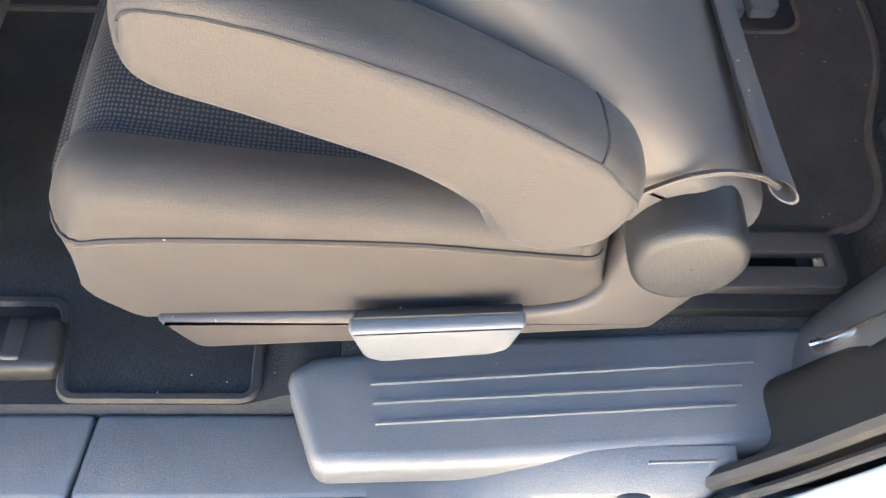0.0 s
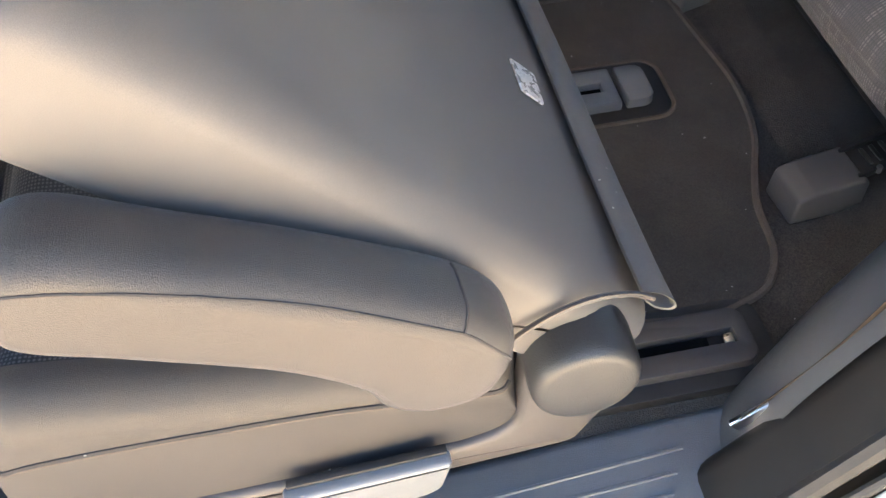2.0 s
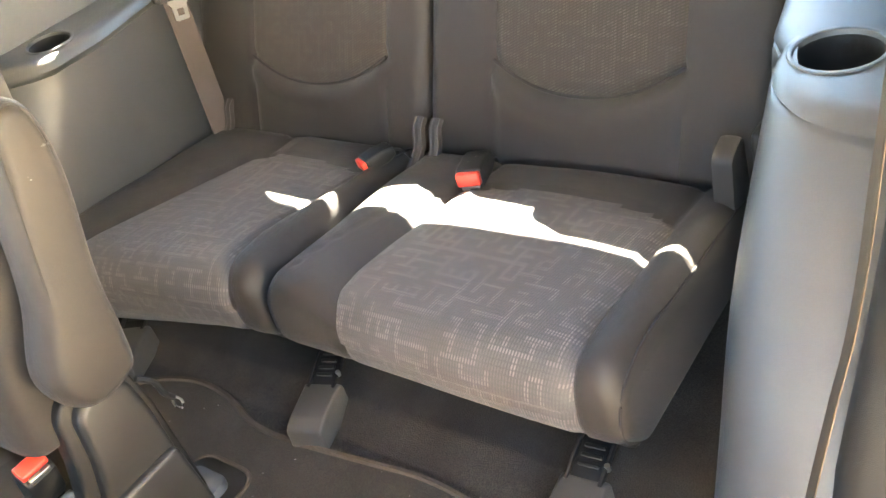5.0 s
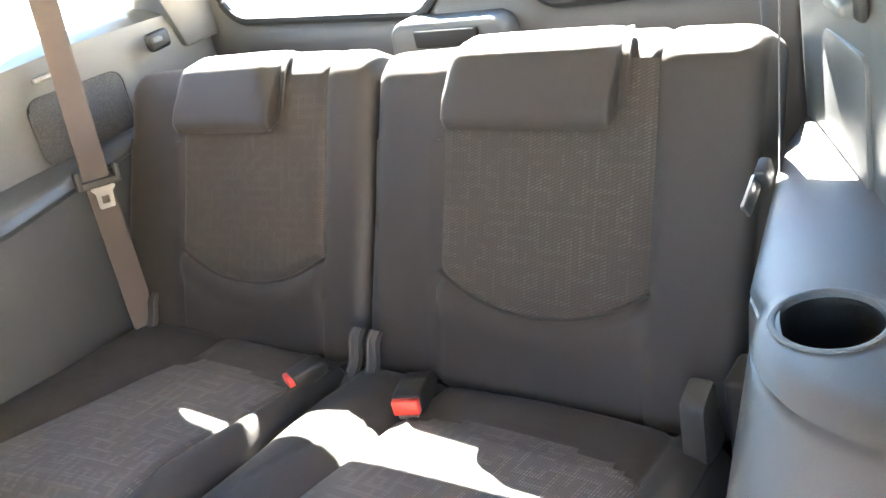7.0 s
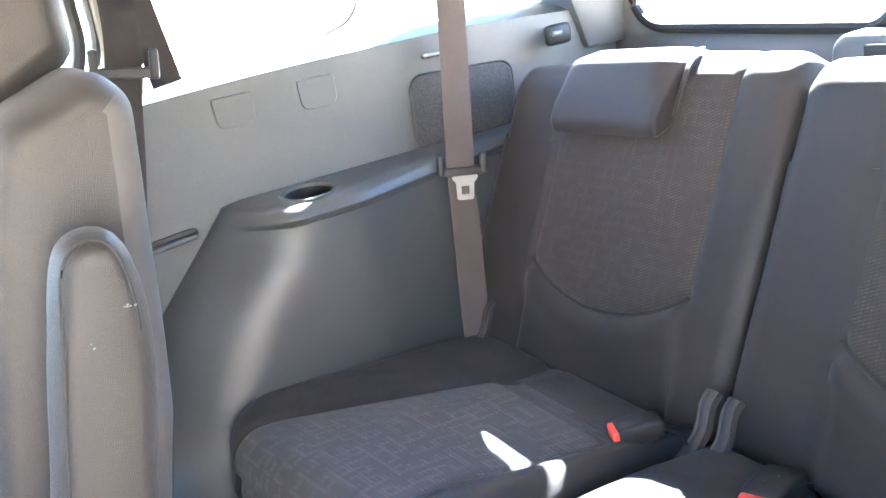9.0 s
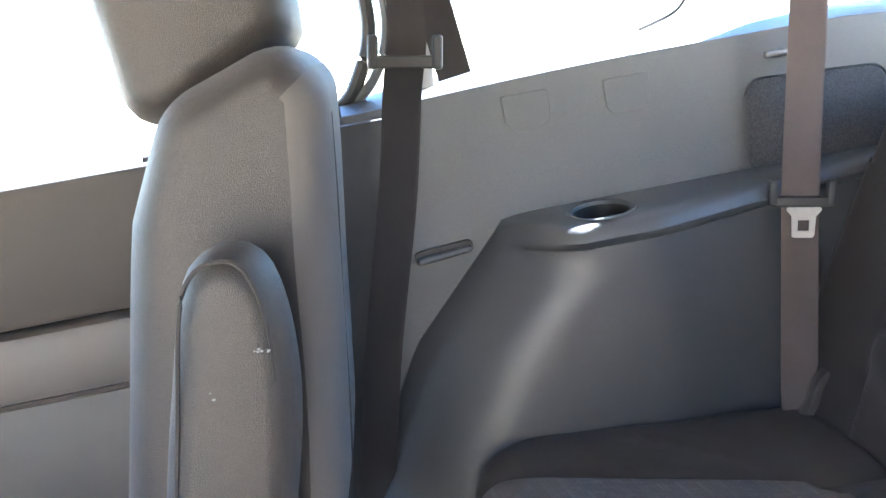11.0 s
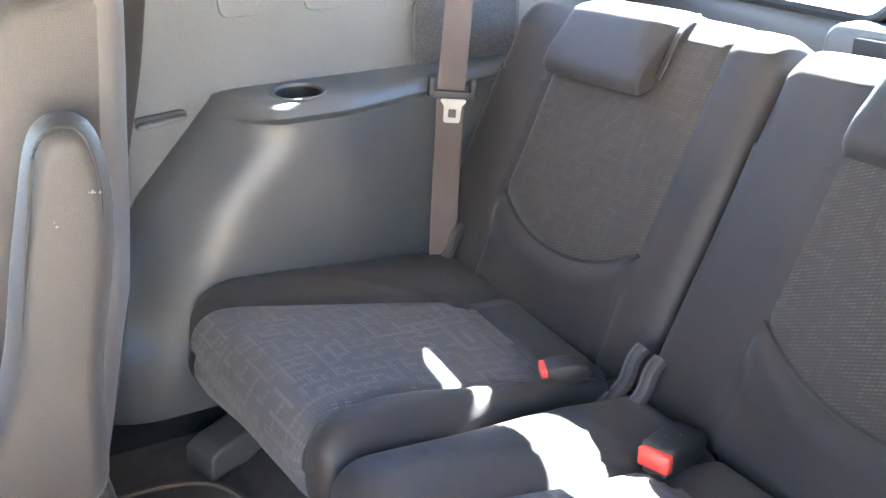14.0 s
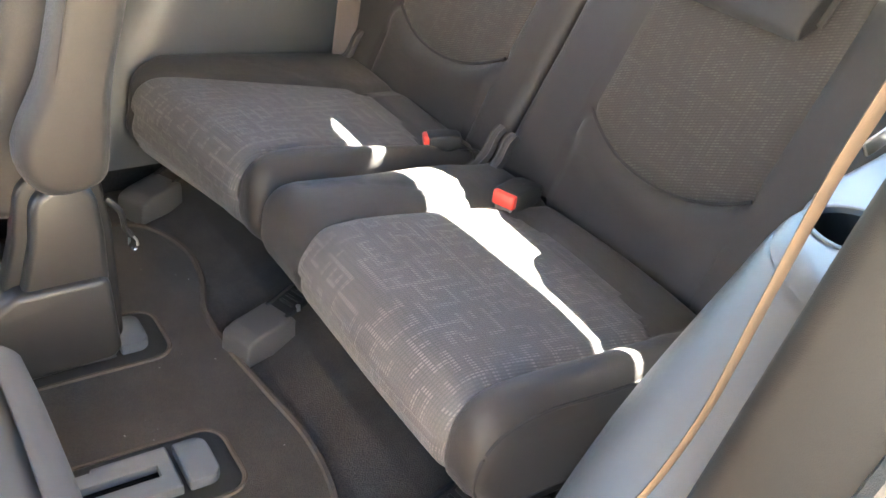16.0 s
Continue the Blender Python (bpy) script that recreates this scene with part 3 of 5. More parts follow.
# right pillars and upper frame
# headliner colour on this pillar stands in for window glare on its trim
tagged(part("pillar", prism(fillet([(0.15, 0.74, 0.0), (0.20, 0.74, 0.0), (0.22, 1.2, 0.0), (0.165, 1.2, 0.0)]), 1.51, 1.57, 0.008), HEADLINER), "pillar trim between the side windows, paled to stand for glare", "pillar", kind="structure")
# above view this pillar leans forward, shaped to keep sun off the far seat
tagged(part("pillar", prism(fillet([(0.975, 0.70, 0.0), (1.10, 0.70, 0.0), (1.10, 1.2, 0.0), (0.68, 1.2, 0.0), (0.70, 1.03, 0.1), (0.765, 0.915, 0.1), (0.86, 0.845, 0.1), (0.945, 0.81, 0.02)]), 1.46, 1.58, 0.01), TRIM), "blue-grey rear pillar trim, its unseen top bent forward to block sun", "pillar", kind="structure")
tagged(part("roof_rail", box((4.0, 0.12, 0.12), (-0.93, 1.54, ROOF - 0.03), 0.02), HEADLINER), "pale roof rail above the side windows", "trim", kind="structure")
lq = fillet([(0.40, -0.02, 0.0), (0.50, 0.035, 0.1), (0.65, 0.112, 0.2), (0.86, 0.236, 0.1), (1.06, 0.262, 0.0), (1.06, -0.06, 0.0), (0.40, -0.06, 0.0)], 8)
tagged(part("trim", prism(lq, 0.56, 1.2, 0.012, 3, "z"), TRIM), "blue-grey quarter trim rising behind the armrest ledge", "trim", kind="structure")
tagged(part("pillar", prism(fillet([(0.965, 0.264, 0.01), (1.052, 0.264, 0.0), (1.052, 0.325, 0.0), (0.985, 0.325, 0.02)], 5), 0.5, 0.77, 0.004, 2, "z"), TRIM_DARK), "dark rear pillar trim beside the tailgate", "pillar", kind="structure")
w1 = part("window_1", box((0.92, 0.004, 0.46), (0.56, 1.555, 0.98)), GLASS)
w1.visible_shadow = False
tagged(w1, "clear quarter window beside the third row", "window", kind="structure")
w2 = part("window_2", box((0.9, 0.004, 0.46), (-0.40, 1.555, 0.98)), GLASS)
w2.visible_shadow = False
tagged(w2, "clear side door window", "window", kind="structure")
# far end of the cabin, never in view
tagged(part("bulkhead", box((0.05, 1.7, 1.1), (-2.55, 0.76, 0.3)), TRIM_DARK), "dark dashboard end of the cabin", "wall", kind="structure")
# unseen wall, added so its sunlit face throws warm light in at the door
tagged(part("cream_wall", box((40, 0.3, 2.8), (0, -5.0, 0.9)), CREAM), "unseen cream wall added to bounce warm light through the open door", "wall", kind="structure")
tagged(part("cream_wall", box((0.3, 60, 2.6), (9.0, 0, 0.8)), CREAM), "cream rendered wall behind the car", "wall", kind="structure")


# ---- third row ----
def third_row_seat(y0, y1, b1, i0, i1, h0, h1, c0, c1, hinges, lean, near, far, label):
    """near, far: the two seams of the cushion insert as (x, y) from the front backwards."""
    t = thing("third_row_seat", label, "car seat", "third row seats", at=((0.4), (y0 + y1) / 2, 0.0))
    cush = fillet([(0.235, 0.185, 0.02), (0.187, 0.235, 0.045), (0.196, 0.320, 0.065), (0.60, 0.296, 0.02), (0.62, 0.20, 0.02)], 8)
    shift = Matrix.Translation(-Vector(t.location))

    def back_edge(y):
        return 0.526 - 0.035 * abs((y - (i0 + i1) / 2) / ((i1 - i0) / 2)) ** 5

    def reg(a, b, y):
        return 1 if i0 < y < i1 and b > 0.19 and a < back_edge(y) and not (a > 0.24 and b < 0.25) else 0

    def rear(a, b, y):
        if b < 0.27 or not (y0 + 0.05 < y < y1 - 0.05):
            return 0.0
        return 0.005 * math.exp(-(((a - back_edge(y)) / 0.006) ** 2)) - 0.006 * (i0 < y < i1 and a < 0.5)

    def crown(a, b, y):
        f = (y - (i0 + i1) / 2) / ((i1 - i0) / 2)
        return (0.006 if abs(f) < 1 and b > 0.25 else 0) * (1 - f * f) * -0.6

    got = pad(cush, y0, y1, 0.035, 0.0085, [(i0, 0.007, 0.006), (i1, 0.007, 0.006)], [rear, crown], reg, 0.004, 0.003, shift, 0.022)
    for bm in got.values():
        for v in bm.verts:
            wx, wy = v.co.x + t.location.x, v.co.y + t.location.y
            v.co.x -= lean * min(1, max(0, (wy - 0.92) / 0.42)) * min(1, max(0, (0.5 - wx) / 0.25))
            if lean:
                e = min(1, max(0, (wy - i1 + 0.005) / (y1 - i1)))
                v.co.x += 0.085 * e ** 2.2 * min(1, max(0, (0.42 - wx) / 0.15))
                v.co.x -= 0.035 * min(1, max(0, (wy - 1.0) / 0.3)) * min(1, max(0, (0.25 - v.co.z) / 0.06)) * (1 if wx < 0.3 else 0)
            # side bolsters swell above the insert, whose seams run slightly askew
            top = min(1, max(0, (v.co.z - 0.225) / 0.07)) * min(1, max(0.35, (0.60 - wx) / 0.10))
            for a, b in ((y0, i0), (i1, y1)):
                if a < wy < b:
                    v.co.z += (0.021 if not (lean and a == i1) else 0.013) * math.sin(math.pi * (wy - a) / (b - a)) ** 0.8 * top
            mid = (i0 + i1) / 2
            for seam, at, ends in ((near, i0, (y0, mid)), (far, i1, (mid, y1))):
                a, b = ends
                f = (wy - a) / (at - a) if wy < at else (b - wy) / (b - at)
                v.co.y += min(1, max(0, f)) * (float(np.interp(wx, [p[0] for p in seam], [p[1] for p in seam])) - at)
    cb0 = got[0].copy()
    part("cushion", got[0], CLOTH, t)
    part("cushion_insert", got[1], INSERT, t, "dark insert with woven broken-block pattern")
    # backrest
    bk = fillet([(0.612, 0.265, 0.02), (0.652, 0.36, 0.06), (0.814, 0.688, 0.04), (0.85, 0.714, 0.03), (0.925, 0.668, 0.03), (0.73, 0.265, 0.02)], 8)
    cm, ch = (c0 + c1) / 2, (c1 - c0) / 2

    def arc(y):
        return 0.385 + 0.045 * min(1.3, abs((y - cm) / ch)) ** 2.2

    def front(a, b):
        return a < 0.62 + (b - 0.3) * 0.506 + 0.05

    def breg(a, b, y):
        return 1 if c0 < y < c1 and arc(y) < b < 0.69 and front(a, b) else 0

    def seam(a, b, y):
        if not (front(a, b) and c0 - 0.004 < y < c1 + 0.004):
            return 0.0
        return 0.008 * math.exp(-(((b - arc(y)) / 0.007) ** 2)) - 0.007 * math.exp(-(((b - arc(y) + 0.028) / 0.022) ** 2))

    got = pad(bk, y0, b1, 0.03, 0.0085, [(c0, 0.0045, 0.006), (c1, 0.0045, 0.006)], [seam], breg, 0.006, 0.003, shift, 0.018)
    for v in got[0].verts:
        # the shoulder drops beside the head restraint
        if v.co.z > 0.6:
            v.co.z -= 0.010 * min(1, max(0, (v.co.y + t.location.y - h1) / 0.03))
    part("backrest", got[0], CLOTH, t)
    part("backrest_insert", got[1], INSERT_BACK, t, "insert with woven block pattern, its cloth toned darker as shade")
    # folded-down head restraint
    hd = fillet([(0.750, 0.615, 0.007), (0.747, 0.638, 0.010), (0.793, 0.718, 0.022), (0.845, 0.722, 0.03), (0.885, 0.71, 0.02), (0.83, 0.70, 0.0), (0.792, 0.632, 0.006)], 6)
    got = pad(hd, h0, h1, 0.012, 0.008, bulge=0.0012, soft=0.0012, place=shift, turn_in=0.006)
    for v in got[0].verts:
        wy = v.co.y + t.location.y
        e = max(0, (h0 + 0.03 - wy) / 0.03, (wy - h1 + 0.03) / 0.03)
        v.co.z -= 0.012 * e ** 2 * min(1, max(0, (v.co.z - 0.66) / 0.05))
        v.co.x += 0.012 * e ** 2 * min(1, max(0, (v.co.z - 0.66) / 0.05))
    part("head_restraint", got[0], CLOTH, t)
    # release strap beside the head restraint
    st = strap(spline([(0.778, h0 - 0.006, 0.640), (0.792, h0 - 0.010, 0.672), (0.812, h0 - 0.009, 0.702), (0.845, h0 - 0.002, 0.720)], 5), (0.2, 1, 0), 0.013, 0.003)
    bmesh.ops.transform(st, matrix=shift, verts=st.verts)
    part("release_strap", st, CLOTH, t)
    pts = []
    for k in range(25):
        y = c0 + (c1 - c0) * k / 24
        z = arc(y)
        pts.append((0.652 + (z - 0.36) * 0.492 - 0.0022, y, z))
    sm = tube(pts, 0.0028, 6)
    bmesh.ops.transform(sm, matrix=shift, verts=sm.verts)
    part("backrest_seam", sm, CLOTH_DARK, t, "dark curved seam")
    if lean:
        # the far end of this backrest stands a little further forward
        for ob in t.children:
            if ob.name.split(".")[0] in ("backrest", "backrest_insert", "head_restraint", "release_strap", "backrest_seam"):
                for v in ob.data.vertices:
                    v.co.x -= 0.030 * min(1, max(0, (v.co.y + t.location.y - 0.85) / 0.55))
    # hinge arms at the lower corners
    for y in hinges:
        hb = strap(spline([(0.556, y + 0.006, 0.278), (0.574, y + 0.003, 0.290), (0.592, y - 0.002, 0.312), (0.606, y, 0.340), (0.620, y, 0.352)], 6), (0, 1, 0), 0.021, 0.010)
        bmesh.ops.transform(hb, matrix=shift, verts=hb.verts)
        part("hinge_arm", hb, SEATPL, t, "grey plastic hinge arm")
    if not lean:
        pts = snap(cb0, [Vector((x, y0 + 0.012, z)) - Vector(t.location) for x, z in ((0.232, 0.19), (0.206, 0.225), (0.203, 0.27), (0.222, 0.305), (0.28, 0.316), (0.36, 0.311), (0.46, 0.306), (0.57, 0.30))], 0.0)
        part("piping", tube(spline(pts, 6), 0.0024, 6), CLOTH_DARK, t, "dark piping along the side of the cushion")
        cb0.free()
    # frame below
    fb = box((0.36, y1 - y0 - 0.08, 0.06), (0.44, (y0 + y1) / 2, 0.16), 0.01)
    bmesh.ops.transform(fb, matrix=shift, verts=fb.verts)
    part("seat_frame", fb, BLACK, t)
    for y in (y0 + 0.1, y1 - 0.1):
        for x in (0.42, 0.60):
            lg = box((0.03, 0.03, 0.14), (x, y, 0.07), 0.004)
            bmesh.ops.transform(lg, matrix=shift, verts=lg.verts)
            part("leg", lg, BLACK, t)
    return t


third_row_seat(0.262, 0.846, 0.846, 0.335, 0.700, 0.437, 0.692, 0.385, 0.708, (0.803,), 0.0, ((0.2, 0.326), (0.25, 0.334), (0.3, 0.336), (0.6, 0.336)), ((0.2, 0.692), (0.235, 0.706), (0.28, 0.711), (0.34, 0.706), (0.42, 0.693), (0.6, 0.672)), "grey cloth third-row seat crossed by a strip of sunlight")
third_row_seat(0.854, 1.405, 1.428, 0.930, 1.290, 1.03, 1.255, 0.935, 1.262, (0.838, 1.335), 0.055, ((0.14, 0.89), (0.2, 0.915), (0.25, 0.940), (0.3, 0.950), (0.35, 0.942), (0.42, 0.912), (0.5, 0.888), (0.6, 0.870)), ((0.14, 1.30), (0.2, 1.292), (0.26, 1.282), (0.335, 1.246), (0.44, 1.192), (0.52, 1.150)), "grey cloth third-row seat beside the armrest panel")


def buckle(x, y, z, yaw, pitch, label, size=1.0, group="third row buckles"):
    t = thing("belt_buckle", label, "seat belt buckle", group)
    t.matrix_basis = pose(x, y, z, 0, pitch, yaw)
    out = fillet([(0.0, -0.016, 0.005), (0.045, -0.016, 0.01), (0.066, -0.010, 0.008), (0.066, 0.012, 0.008), (0.04, 0.017, 0.01), (0.0, 0.016, 0.005)], 4)
    hs = part("housing", prism([(a * size, b * size) for a, b in ((p[0], p[1]) for p in out)], -0.019 * size, 0.019 * size, 0.005, 3), BLACK, t)
    part("button", box((0.012 * size, 0.034 * size, 0.020 * size), (-0.002, 0, 0.003 * size), 0.003), RED, hs, "bright red release button")
    part("slot", box((0.008 * size, 0.026 * size, 0.006 * size), (0.001, 0, -0.0115 * size), 0.001), STEEL, hs)
    part("stalk", strap([(0.06 * size, 0, 0), (0.085 * size, 0, -0.015), (0.10 * size, 0, -0.05)], (0, 1, 0), 0.03 * size, 0.003), BLACK, t)
    return t


buckle(0.514, 0.676, 0.318, 20, 4, "black seat belt buckle with a red button on the cushion", 1.12)
buckle(0.506, 0.888, 0.324, -24, -4, "black seat belt buckle with a red button on the cushion", 0.85)

# seat latch tower beside the left cushion
lt = thing("seat_latch", "black seat latch with a dark lever beside the cushion", "latch", at=(0.61, 0.235, 0.0))
part("body", box((0.06, 0.05, 0.345), (0.0, 0.0, 0.2275), 0.008), BLACK, lt)
part("lever", prism(fillet([(-0.064, 0.29, 0.01), (-0.054, 0.376, 0.02), (-0.01, 0.390, 0.01), (0.0, 0.29, 0.01)]), 0.038, 0.070, 0.008), TRIM_DARK, lt, "dark grey lever")


# ---- rear belts ----
def rear_belt_right():
    t = thing("seat_belt", "brown-grey seat belt hanging along the quarter trim", "seat belt", "third row belts")
    pts = spline([(0.735, 1.44, 1.14), (0.69, 1.422, 0.86), (0.635, 1.388, 0.60), (0.616, 1.376, 0.48), (0.592, 1.358, 0.33), (0.584, 1.346, 0.268)], 8)
    part("webbing", strap(pts, (1, -0.25, 0), 0.047, 0.002), BELT, t)
    g = join(box((0.075, 0.012, 0.014), (0, 0, -0.012), 0.003), box((0.012, 0.014, 0.034), (-0.036, 0, 0.0), 0.004), box((0.012, 0.014, 0.034), (0.036, 0, 0.0), 0.004))
    bmesh.ops.transform(g, matrix=pose(0.632, 1.383, 0.580, 0, 8, -14), verts=g.verts)
    grip = part("tongue_grip", g, TRIM_DARK, t)
    o = fillet([(-0.025, 0.0, 0.003), (-0.015, -0.012, 0.004), (-0.014, -0.040, 0.004), (0.014, -0.040, 0.004), (0.015, -0.012, 0.004), (0.025, 0.0, 0.003)])
    bm = bmesh.new()
    hole = [(-0.007, -0.017), (0.007, -0.017), (0.007, -0.031), (-0.007, -0.031)]
    edges = []
    for lp in (o, hole):
        vs = [bm.verts.new((p[0], 0, p[1])) for p in lp]
        edges += [bm.edges.new((vs[i], vs[(i + 1) % len(vs)])) for i in range(len(vs))]
    bmesh.ops.triangle_fill(bm, edges=edges, use_beauty=True)
    ret = bmesh.ops.extrude_face_region(bm, geom=list(bm.faces))
    bmesh.ops.translate(bm, vec=(0, 0.003, 0), verts=[v for v in ret["geom"] if isinstance(v, bmesh.types.BMVert)])
    bmesh.ops.recalc_face_normals(bm, faces=bm.faces)
    bmesh.ops.transform(bm, matrix=pose(0.629, 1.374, 0.562, 0, 8, -14), verts=bm.verts)
    part("tongue", bm, STEEL, grip, "bright steel belt tongue")


rear_belt_right()
lb = thing("seat_belt", "brown-grey seat belt hanging edge-on beside the backrest", "seat belt", "third row belts")
part("webbing", strap(spline([(0.80, 0.20, 1.14), (0.765, 0.215, 0.9), (0.73, 0.225, 0.63), (0.70, 0.225, 0.5), (0.66, 0.225, 0.3)], 8), (1, 0.3, 0), 0.05, 0.002), BELT, lb)
lg_ = part("tongue_grip", box((0.026, 0.014, 0.026), (0.684, 0.229, 0.602), 0.005, 3, pose(0, 0, 0, 0, -20, 0)), TRIM_DARK, lb)
part("tongue", box((0.046, 0.005, 0.017), (0.654, 0.234, 0.590), 0.002, 2, pose(0, 0, 0, -18, -22, 0)), STEEL, lg_)


# ---- floor mats, rails, brackets ----
def hem_mat(outline, low, z, label, pile, edge):
    t = thing("floor_mat", label, "floor mat", "floor mats")
    pts = [Vector(p) for p in outline]
    bm = bmesh.new()
    f = bm.faces.new([bm.verts.new((p.x, p.y, low)) for p in pts])
    ret = bmesh.ops.extrude_face_region(bm, geom=[f])
    bmesh.ops.translate(bm, vec=(0, 0, z - low), verts=[v for v in ret["geom"] if isinstance(v, bmesh.types.BMVert)])
    bmesh.ops.recalc_face_normals(bm, faces=bm.faces)
    bmesh.ops.triangulate(bm, faces=bm.faces)
    part("carpet", bm, pile, t, smooth=False)
    part("hem", tube([(p.x, p.y, z - 0.001) for p in pts], 0.0060, 6, True), edge, t, "stitched cloth edge")
    return t


wave = spline([(-0.107, 0.21), (-0.03, 0.203), (0.019, 0.213), (0.062, 0.234), (0.092, 0.283), (0.102, 0.359), (0.123, 0.419), (0.156, 0.501), (0.168, 0.606), (0.156, 0.726), (0.142, 0.864), (0.145, 0.961), (0.174, 1.058), (0.178, 1.155), (0.14, 1.252), (0.067, 1.29), (-0.059, 1.295)], 5)
mat_pts = [(p.x, p.y) for p in wave] + [(-0.30, 1.295), (-0.30, 0.205)]
hem_mat(mat_pts, 0.028, 0.042, "dark brown carpet mat with a wavy hemmed edge", MATC, HEM)
fp2 = fillet([(-0.845, 0.012, 0.015), (-0.648, 0.012, 0.015), (-0.648, 0.60, 0.02), (-1.3, 0.60, 0.02), (-1.3, 0.128, 0.02), (-0.862, 0.128, 0.02)], 5)
hem_mat(fp2, -0.004, 0.011, "black carpet mat under the seat with a hemmed edge", CARPET_BLACK, CLOTH)


def rail(y, x_end, w, label, mat, hem=True):
    t = thing("seat_rail", label, "seat rail", "seat rails", at=(x_end, y, 0.03))
    L = 0.72
    part("base", prism(fillet([(-L, -w * 0.72, 0.01), (0.026, -w * 0.72, 0.030), (0.026, w * 0.72, 0.030), (-L, w * 0.72, 0.01)], 5), -0.004, 0.0150, 0.002, 2, "z"), BLACK, t, "black recess edge")
    for sgn in (-1, 1):
        part("track", box((L - 0.09, w * 0.24, 0.012), (-L / 2 - 0.045, sgn * w * 0.30, 0.018), 0.003), mat, t)
    gap = 0.052 if hem else 0.0
    h, sl = w * 0.47, w * 0.115
    r_ = 0.004 if hem else 0.018
    u = fillet([(-0.20, -h, 0.004), (-gap, -h, r_), (-gap, h, r_), (-0.15, h, 0.004), (-0.15, h * 0.86, 0.0), (-0.22, h * 0.86, 0.0), (-0.22, sl, 0.0), (-gap - 0.020, sl, 0.002), (-gap - 0.020, -sl, 0.002), (-0.20, -sl, 0.0)], 5)
    part("slotted_cover", prism(u, 0.010, 0.0295, 0.003, 2, "z"), mat, t, "slotted grey plastic rail cover")
    if hem:
        o = fillet([(-0.044, -w * 0.46, 0.004), (0.0, -w * 0.46, 0.018), (0.0, w * 0.46, 0.018), (-0.044, w * 0.46, 0.004)], 5)
        part("end_cap", prism(o, 0.0, 0.031, 0.004, 2, "z"), mat, t, "grey plastic end cap")
    # no slot is cut in the base: a flat strip carries its shade as colour
    part("slot", box((0.22, w * 0.20, 0.004), (-0.16, 0, 0.0165), 0.001), SLOT_SHADE, t, "black slot")
    if not hem:
        part("slot_plate", box((0.012, w * 0.15, 0.004), (-gap - 0.026, 0, 0.021), 0.001), STEEL, t, "bright steel tip in the slot")
    if hem:
        hp = fillet([(-0.30, -w * 0.76, 0.0), (0.030, -w * 0.76, 0.034), (0.030, w * 0.76, 0.034), (-0.30, w * 0.76, 0.0)], 6)
        part("hem", tube([(p.x, p.y, 0.0125) for p in hp], 0.0036, 6), HEM, t, "stitched edge of the cut-out")
    return t


rail(0.163, 0.006, 0.082, "dark grey seat rail end on the dark carpet", SEATPL, False)
rail(0.622, 0.036, 0.086, "grey seat rail with a slotted cover in the mat", RAILM)
rail(0.932, 0.036, 0.086, "grey seat rail running out beside the hinge cover", RAILM)
fr = thing("rail_cover", "black plastic cover over the front end of the seat rail", "rail cover", at=(-0.885, 0.068, 0.0))
part("cover", prism(fillet([(-0.05, -0.036, 0.01), (0.035, -0.034, 0.012), (0.033, 0.030, 0.012), (-0.05, 0.032, 0.01)], 5), 0.0, 0.034, 0.010, 3, "z"), BLACK, fr)
part("ridge", box((0.02, 0.05, 0.008), (-0.012, 0, 0.034), 0.004), SEATPL_DARK, fr)


def bracket(x, y, yaw, s=1.0):
    t = thing("floor_bracket", "grey plastic bracket cover on the carpet", "bracket cover", "bracket covers")
    t.matrix_basis = pose(x, y, 0.045, 0, 0, yaw)
    o = fillet([(-0.008, -0.012, 0.0), (-0.004, 0.032, 0.012), (0.020, 0.040, 0.020), (0.090, 0.046, 0.012), (0.098, 0.036, 0.01), (0.098, -0.012, 0.0)], 5)
    part("cover", prism(o, -0.034, 0.034, 0.005, 3), BRACKETM, t)
    part("hinge_plate", box((0.11, 0.042, 0.006), (0.140, 0, 0.056), 0.001, 2, pose(0, 0, 0, 0, -16, 0)), BLACK, t)
    for k in range(4):
        part("notch", box((0.006, 0.030, 0.003), (0.106 + 0.013 * k, 0, 0.0515 + 0.0036 * k), 0.001, 1, pose(0, 0, 0, 0, -16, 0)), SEATPL_DARK, t)
    part("bolt", tube([(0.108, -0.026, 0.048), (0.108, -0.026, 0.058)], 0.004, 8), STEEL, t)
    for y_ in (-0.024, 0.024):
        part("strut", box((0.12, 0.005, 0.010), (0.140, y_, 0.060), 0.001, 2, pose(0, 0, 0, 0, -16, 0)), BLACK, t)
    t.scale = (s, s, s)
    return t


for bx, by, yaw, bs in ((0.138, 0.360, 5, 1.0), (0.150, 0.826, 18, 0.95), (0.128, 1.308, 26, 1.0)):
    bracket(bx, by, yaw, bs)


